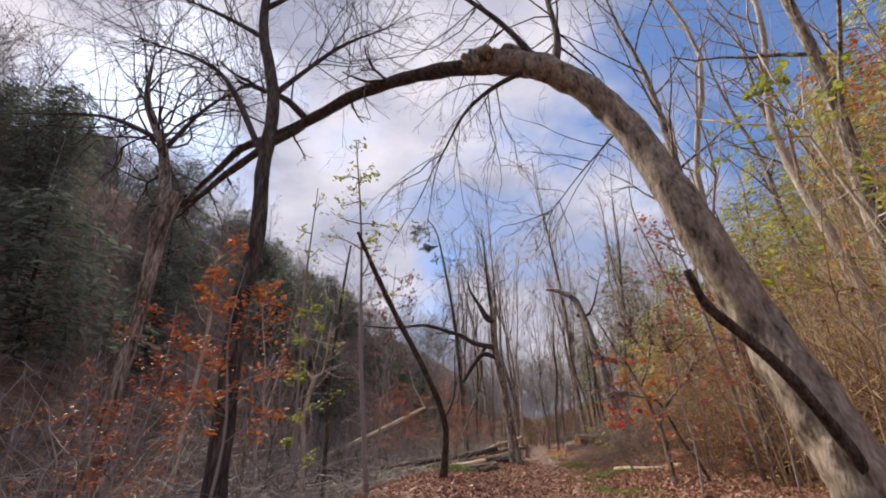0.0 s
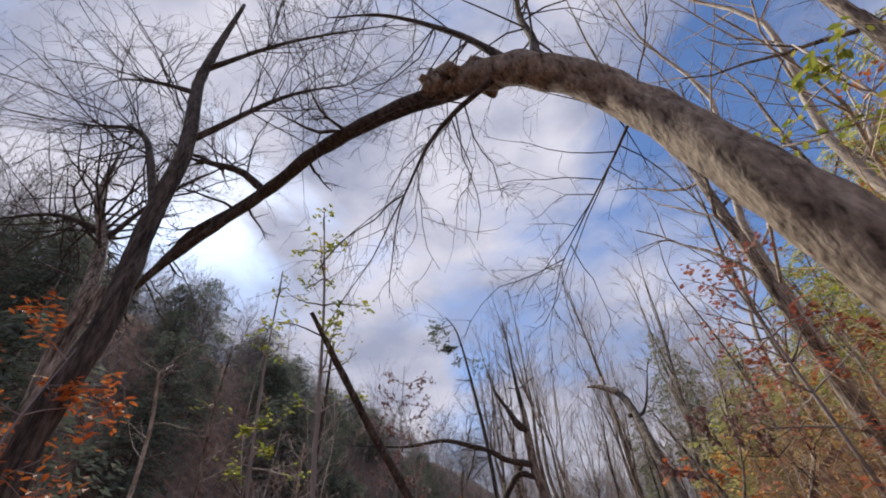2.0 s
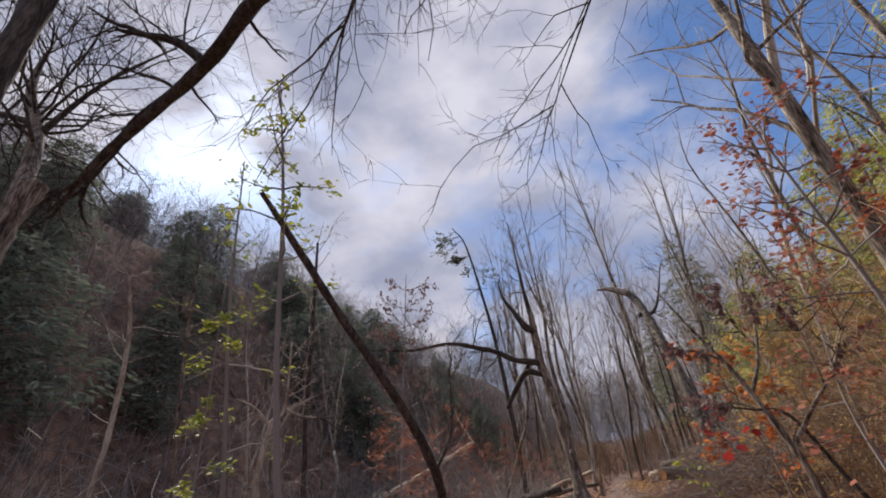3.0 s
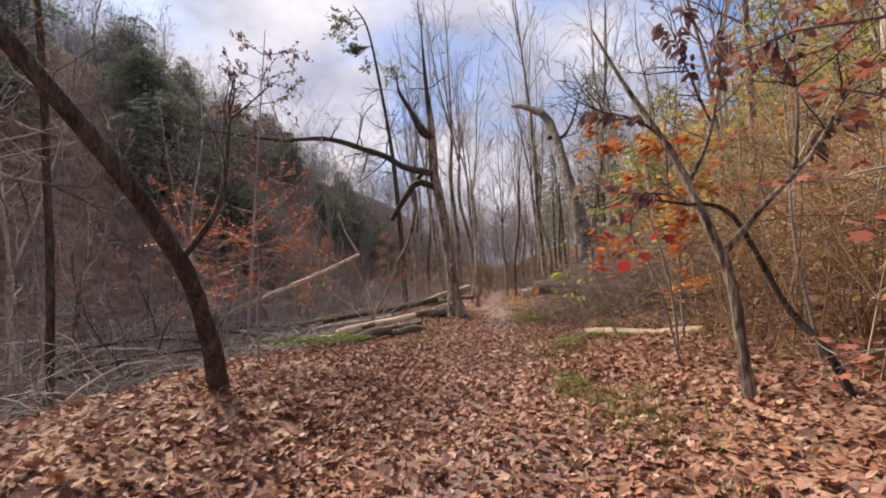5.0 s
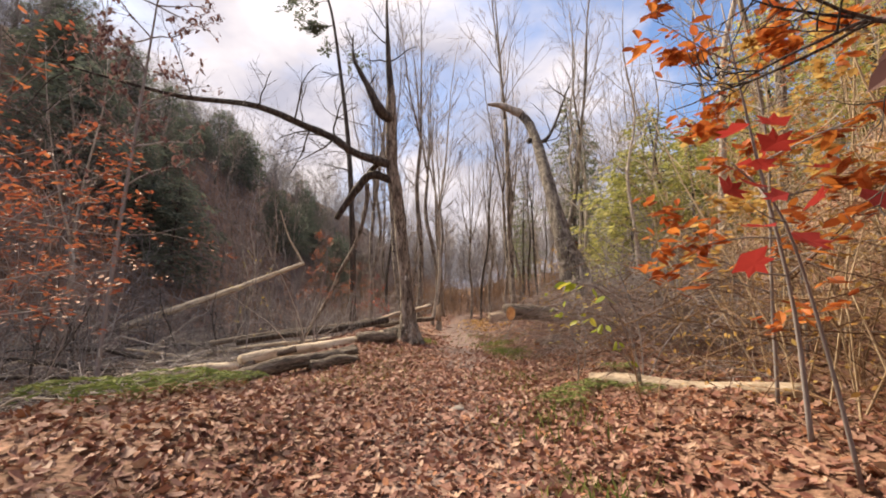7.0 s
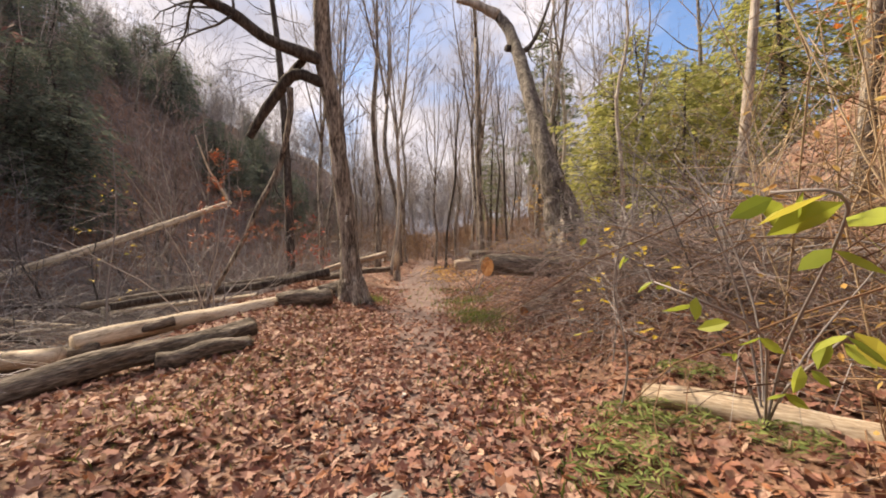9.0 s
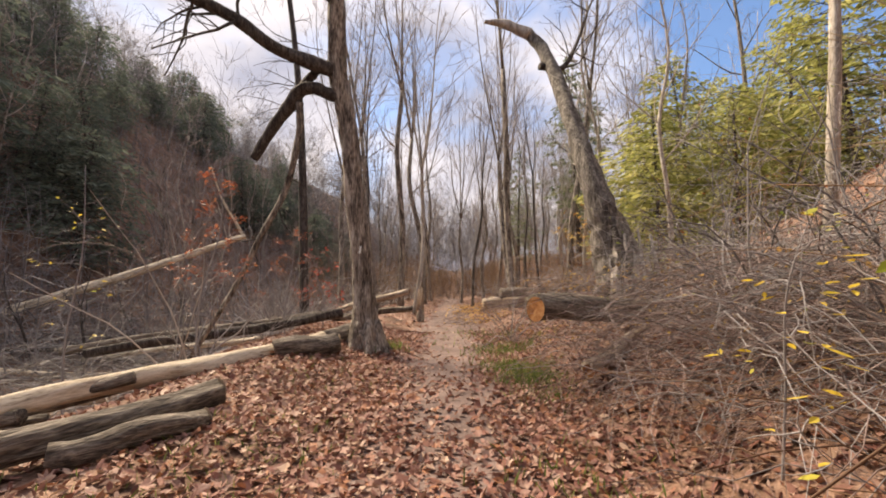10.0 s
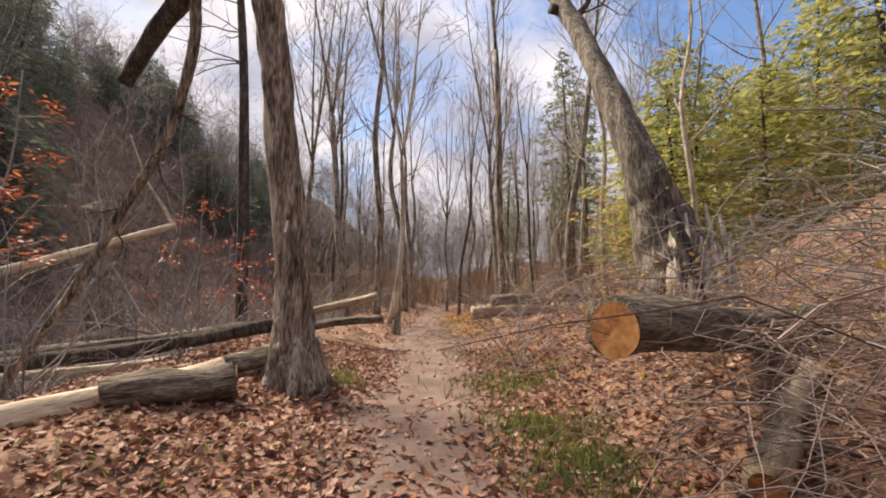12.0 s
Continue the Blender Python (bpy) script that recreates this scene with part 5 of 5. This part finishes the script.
def build_herbs():
    rng = np.random.default_rng(55)
    g = Geo()
    for cx, cy, n, w, tall in ((5.3, 20.5, 420, 0.22, 0.13), (5.4, 21.4, 420, 0.32, 0.13), (5.2, 19.6, 200, 0.28, 0.11), (4.0, 14.4, 200, 0.35, 0.13), (3.6, 10.6, 160, 0.3, 0.13), (3.75, 11.6, 160, 0.25, 0.13),
                               (3.3, 23.6, 150, 0.25, 0.18), (5.8, 23.4, 420, 0.45, 0.16), (2.0, 18.2, 300, 0.5, 0.09), (1.55, 16.7, 420, 0.5, 0.08), (3.6, 12.7, 160, 0.2, 0.11), (3.5, 12.0, 160, 0.16, 0.12), (4.25, 15.8, 110, 0.3, 0.1), (5.45, 21.6, 170, 0.3, 0.15), (5.1, 20.2, 120, 0.22, 0.14), (2.4, 20.8, 150, 0.6, 0.1), (4.4, 17.2, 160, 0.4, 0.12), (6.2, 26, 240, 0.7, 0.15), (3.4, 9.0, 120, 0.2, 0.12)):
        x, y = cx + rng.normal(0, w, n), cy + rng.normal(0, w, n)
        ways = np.stack([rng.normal(0, 0.4, n), rng.normal(0, 0.4, n), np.ones(n)], -1)
        s = tall * rng.uniform(0.6, 1.5, n)
        leaves(g, np.stack([x, y, height(x, y) + s * 0.4], -1), s, SLIM * (0.45, 1, 1), rng, along=ways)
    whole("grass", g, GRASS, "thin tufts of green grass along the path edge", "grass", kind="stuff", smooth=False)
    first = None
    for x, y, s in ((-0.1, 15.0, 1.0), (-0.25, 14.5, 0.9), (0.1, 15.5, 0.8), (-0.55, 14.2, 0.9), (0.3, 15.9, 0.7), (4.35, 15.0, 0.6), (4.6, 15.3, 0.55), (5.6, 15.9, 0.5), (5.1, 15.5, 0.6), (5.38, 14.9, 0.5), (4.9, 15.7, 0.5), (3.55, 12.3, 0.4)):
        if first is None:
            first = thing("fern", (0, 0, 0), "low green fern growing on the verge", "fern", "ferns on the verge")
            for k in range(9):
                f, a = Geo(), k * 0.7
                d = np.array((math.cos(a), math.sin(a), 0))
                p = bent([(0, 0, 0), d * 0.2 + (0, 0, 0.22), d * 0.42 + (0, 0, 0.22), d * 0.6 + (0, 0, 0.1)], 16)
                tube(f, p, np.linspace(0.004, 0.001, 16), 3)
                side = np.array((-d[1], d[0], 0))
                w = np.sin(np.linspace(0.35, 3.0, 13)) * 0.17
                for s2 in (-1, 1):
                    leaves(f, p[3:] + side * s2 * w[:, None] * 0.5, w, SLIM * (0.9, 1, 0.5), rng, along=np.tile(side * s2 + d * 0.35, (13, 1)))
                part("frond", f, FERN, first, smooth=False)
            first.matrix_basis = Matrix.Translation((x, y, H(x, y))) @ Matrix.Scale(s, 4)
        else:
            copy_thing(first, Matrix.Translation((x, y, H(x, y))) @ pose(0, 0, 0, 0, 0, x * 190) @ Matrix.Scale(s, 4))


def build_near_leaves():
    """A twig of large red leaves that hangs out over the path edge."""
    rng = np.random.default_rng(66)
    base = np.array((4.9, 12.1, H(4.9, 12.1)))
    ob = thing("red_maple_shoot", base, "thin maple shoot with large red leaves by the path", "sapling")
    g = Geo()
    p = bent(np.array([base, (4.7, 12.05, 1.1), (4.42, 11.95, 1.75), (4.05, 11.85, 2.0)]) - base, 12)
    tube(g, p, np.linspace(0.014, 0.004, 12), 6)
    tube(g, [p[7], p[7] + (-0.2, -0.1, 0.0), p[7] + (-0.35, -0.15, 0.05)], [0.006, 0.005, 0.003], 4)
    part("stem", g, TWIG, ob)
    one = Geo()
    leaves(one, [(0, 0, 0)], [0.27], MAPLE, np.random.default_rng(2), tilt=0.3, hang=0.5)
    me = one.mesh("leaf", L_RED, False)
    for k in range(16):
        c = p[int(rng.uniform(7, 12))] + rng.normal(0, 0.16, 3)
        leaf = new("leaf", me)
        leaf.parent = ob
        leaf.matrix_basis = pose(*c, rng.uniform(-50, 50), rng.uniform(-50, 50), rng.uniform(0, 360)) @ Matrix.Scale(rng.uniform(0.5, 0.95), 4)


def build_stones():
    rng = np.random.default_rng(4)
    for x, y, r, m, name, label in ((3.08, 15.15, 0.13, STONE, "flat_stone", "flat grey stone set in the trodden path"), (3.34, 16.7, 0.035, PAINT, "pale_scrap", "small pale scrap lying among the leaves on the path")):
        g = Geo()
        tube(g, [(0, 0, -0.02), (0, 0, 0.012), (0, 0, 0.024)], [r, r * 0.95, r * 0.6], 11, rough=0.22, seed=r * 30)
        whole(name, g, m, label, "stone" if m is STONE else "scrap", at=(x, y, H(x, y) + 0.01))


def build_golden_trees():
    rng = np.random.default_rng(91)
    made = [sapling("golden_tree", (6.8, 8.2), (6.9, 8.3, 6.2), 501, "slim young tree with dry tan-gold leaves on the slope", L_GOLD, 0.12, 22, 1.5, 0.22, 0.8, r=0.035, bark=BARK_PALE, category="tree"),
            sapling("golden_tree", (8.4, 10.2), (8.3, 10.1, 7.4), 502, "slim young tree with faded orange leaves on the slope", L_ORANGE, 0.11, 22, 1.6, 0.3, 0.5, r=0.04, bark=BARK_PALE, category="tree"),
            sapling("golden_tree", (9.2, 13.2), (9.3, 13.4, 6.6), 503, "slim young tree with yellowing green leaves on the slope", L_GREEN, 0.12, 22, 1.5, 0.22, 0.7, r=0.035, bark=BARK_PALE, category="tree")]
    spots = [(float(path_x(y) + u), y) for u, y in zip(4.6 + 9 * rng.random(34) ** 1.3, rng.uniform(5, 17, 34))]
    scatter(made, spots, "golden young trees on the slope", rng, 0.75, 1.2)


def build_hollow_stems():
    """Slim crooked trees standing in the hollow before the hill."""
    rng = np.random.default_rng(58)
    for r, pts, arms, bark, label in (
        (0.032, [(-5.02, 11.04, 1.34), (-5.03, 10.82, 3.08), (-4.84, 10.41, 4.61), (-4.51, 9.96, 5.81)], (), BARK, "slim grey tree with a straight stem in the hollow"),
        (0.06, [(-3.93, 11.92, 1.20), (-3.99, 11.87, 1.85), (-3.81, 11.88, 2.83), (-3.59, 11.96, 3.13), (-3.40, 11.69, 4.38)], ([(-3.59, 11.97, 3.11), (-3.35, 12.14, 2.98), (-3.07, 12.31, 2.92)], [(-3.81, 11.89, 2.78), (-4.04, 11.65, 3.13), (-4.31, 11.40, 3.31)]), BARK_PALE, "crooked pale tree with a broken elbow in the hollow"),
        (0.05, [(-3.71, 13.23, 1.07), (-3.69, 13.09, 3.09), (-3.36, 12.49, 5.42), (-3.03, 11.84, 6.80)], (), BARK_DARK, "slim dark tree standing in the hollow"),
        (0.05, [(-6.52, 10.89, 1.63), (-6.42, 10.86, 2.85), (-6.20, 10.53, 4.51), (-6.05, 10.02, 5.63)], (), BARK_PALE, "pale bare tree standing at the edge of the hollow"),
    ):
        x, y = pts[0][0], pts[0][1]
        base = np.array((x, y, H(x, y) - 0.1))
        tree = thing("slim_tree", base, label, "tree", "slim trees in the hollow")
        line = np.array([tuple(base)] + pts) - base
        part("trunk", rooted(line, [r * 1.3, r, r * 0.9, r * 0.75, r * 0.5, r * 0.3][:len(line)], 12), bark, tree)
        for a in arms:
            limb(tree, "limb", np.array(a) - base, [r * 0.6, r * 0.4, r * 0.2], bark, rng, 7, kids=5, twig=0.8)
        twigs = Geo()
        p = bent(line, 20)
        for k in range(13):
            i, a = int(rng.integers(9, 20)), rng.uniform(0, 6.28)
            grow(twigs, p[i], (math.cos(a), math.sin(a), rng.uniform(0.2, 1.2)), rng.uniform(0.5, 1.6), r * 0.22, 1, 3, rng, kids=3, lift=0.05, segs=5)
        part("crown", twigs, CROWN, tree)


def hung_leaves(parent, pts, step, size, leaf, rng, hang=1.0, shape=OVAL):
    """Leaves in two rows along a twig."""
    p = bent(pts, step)
    f = Geo()
    d = np.gradient(p, axis=0)
    d /= np.linalg.norm(d, axis=1)[:, None]
    for sgn in (-1, 1):
        side = np.stack([-d[:, 1], d[:, 0], np.zeros(step)], -1) * sgn
        ways = side * (1.2 - 0.5 * hang) + d * 0.5 + np.array((0, 0, -hang))
        ways /= np.linalg.norm(ways, axis=1)[:, None]
        keep = rng.random(step) < 0.85
        s = size * rng.uniform(0.7, 1.2, step)
        leaves(f, (p + ways * s[:, None] * 0.55)[keep], s[keep], shape, rng, along=ways[keep])
    part("foliage", f, leaf, parent, smooth=False)


def build_sumac():
    """A crooked many-branched small tree by the path, its withered leaves hanging in rows."""
    rng = np.random.default_rng(59)
    base = np.array((4.69, 10.7, H(4.69, 10.7) - 0.08))
    tree = thing("crooked_tree", base, "crooked small tree with rows of purple-brown hanging leaves", "tree")
    line = np.array([tuple(base), (4.67, 10.71, 0.55), (4.66, 10.72, 1.04), (4.61, 10.77, 1.51), (4.37, 10.99, 2.57), (4.09, 11.27, 3.45), (3.85, 11.5, 4.3)]) - base
    part("trunk", rooted(line, [0.06, 0.048, 0.045, 0.043, 0.034, 0.024, 0.012], 14), BARK, tree)
    arms = (([(4.61, 10.77, 1.5), (4.95, 10.6, 1.95), (5.3, 10.45, 2.35), (5.75, 10.5, 2.9)], 0.032), ([(4.5, 10.87, 2.0), (4.2, 10.9, 2.15), (3.85, 11.0, 2.2)], 0.02),
            ([(4.45, 10.92, 2.25), (4.75, 11.0, 2.7), (5.0, 11.1, 3.3), (5.15, 11.2, 4.0)], 0.028), ([(4.3, 11.05, 2.8), (4.0, 10.95, 2.95), (3.65, 10.95, 3.05)], 0.018),
            ([(5.2, 10.5, 2.25), (5.1, 10.3, 2.7), (5.05, 10.2, 3.3)], 0.018), ([(4.85, 11.05, 2.95), (4.6, 10.9, 3.3), (4.4, 10.8, 3.7)], 0.016))
    for pts, r in arms:
        a = limb(tree, "limb", np.array(pts) - base, [r, r * 0.75, r * 0.4], BARK, rng, 8, kids=5, twig=0.7)
        end, prev = np.array(pts[-1]) - base, np.array(pts[-2]) - base
        for k in range(3):
            q = prev + (end - prev) * rng.uniform(0.1, 0.9)
            d = unit(end - prev) + rng.normal(0, 0.5, 3) * (1, 1, 0.5)
            hung_leaves(a, [q, q + d * 0.25, q + d * 0.5 + (0, 0, -0.08)], 9, 0.14, L_PURPLE, rng)
    second = np.array([(5.22, 10.22, H(5.22, 10.22) - 0.08), (5.1, 10.32, 0.65), (4.98, 10.54, 1.04), (4.73, 10.75, 1.9), (4.35, 10.9, 2.05), (3.95, 11.0, 2.15)]) - base
    part("stem", rooted(second, [0.035, 0.03, 0.027, 0.022, 0.016, 0.008], 10), BARK_DARK, tree)


def build_spicebush():
    """A low shrub that reaches out towards the path with broad yellow-green leaves."""
    rng = np.random.default_rng(60)
    base = np.array((5.55, 15.2, H(5.55, 15.2) - 0.05))
    ob = thing("spicebush", base, "leggy spicebush with broad yellow-green leaves by the path", "shrub")
    for pts, size, leaf in (([(5.1, 14.8, 0.6), (4.5, 14.3, 1.0), (4.02, 14.12, 1.18), (4.03, 14.32, 1.22)], 0.11, L_LIME), ([(5.1, 14.7, 0.6), (4.4, 13.95, 1.05), (3.94, 13.62, 1.16)], 0.12, L_LIME),
                            ([(5.1, 14.7, 0.8), (4.45, 14.0, 1.35), (3.99, 13.66, 1.46), (3.9, 13.75, 1.48)], 0.16, L_LIME), ([(5.2, 15.1, 0.7), (4.75, 15.1, 1.15), (4.32, 15.28, 1.42)], 0.1, L_LIME),
                            ([(5.4, 15.2, 0.9), (5.1, 15.2, 1.6), (4.8, 15.3, 2.1)], 0.09, None), ([(5.6, 15.3, 0.9), (5.5, 15.5, 1.6), (5.4, 15.8, 2.1)], 0.09, None), ([(5.8, 15.1, 0.7), (6.2, 15.0, 1.2), (6.6, 15.0, 1.6)], 0.09, None)):
        line = np.array([tuple(base)] + list(pts)) - base
        g = Geo()
        tube(g, bent(line, 18), np.linspace(0.009, 0.003, 18), 6, rough=0.1)
        stem = part("stem", g, TWIG, ob)
        if leaf is not None:
            hung_leaves(stem, line[-3:], 5, size * 0.85, leaf, rng, hang=0.8)
    dead = np.array((4.8, 14.0, H(4.8, 14.0)))
    stalk = thing("dead_stalk", dead, "thin dead forked stalk standing in the leaves", "stalk")
    g = Geo()
    grow(g, (0, 0, -0.05), (-0.15, 0.1, 1), 0.75, 0.012, 1, 2, rng, kids=4, wig=0.08, spread=(0.3, 0.6))
    part("stem", g, TWIG_RUST, stalk)


build_stones()
build_hollow_stems()
build_sumac()
build_spicebush()
build_saplings()
build_golden_trees()
build_bushes()
build_fallen_branches()
build_far_logs()
build_thin_hemlock()
build_near_leaves()
build_herbs()
build_brush()
build_thicket_leaves()
build_litter()
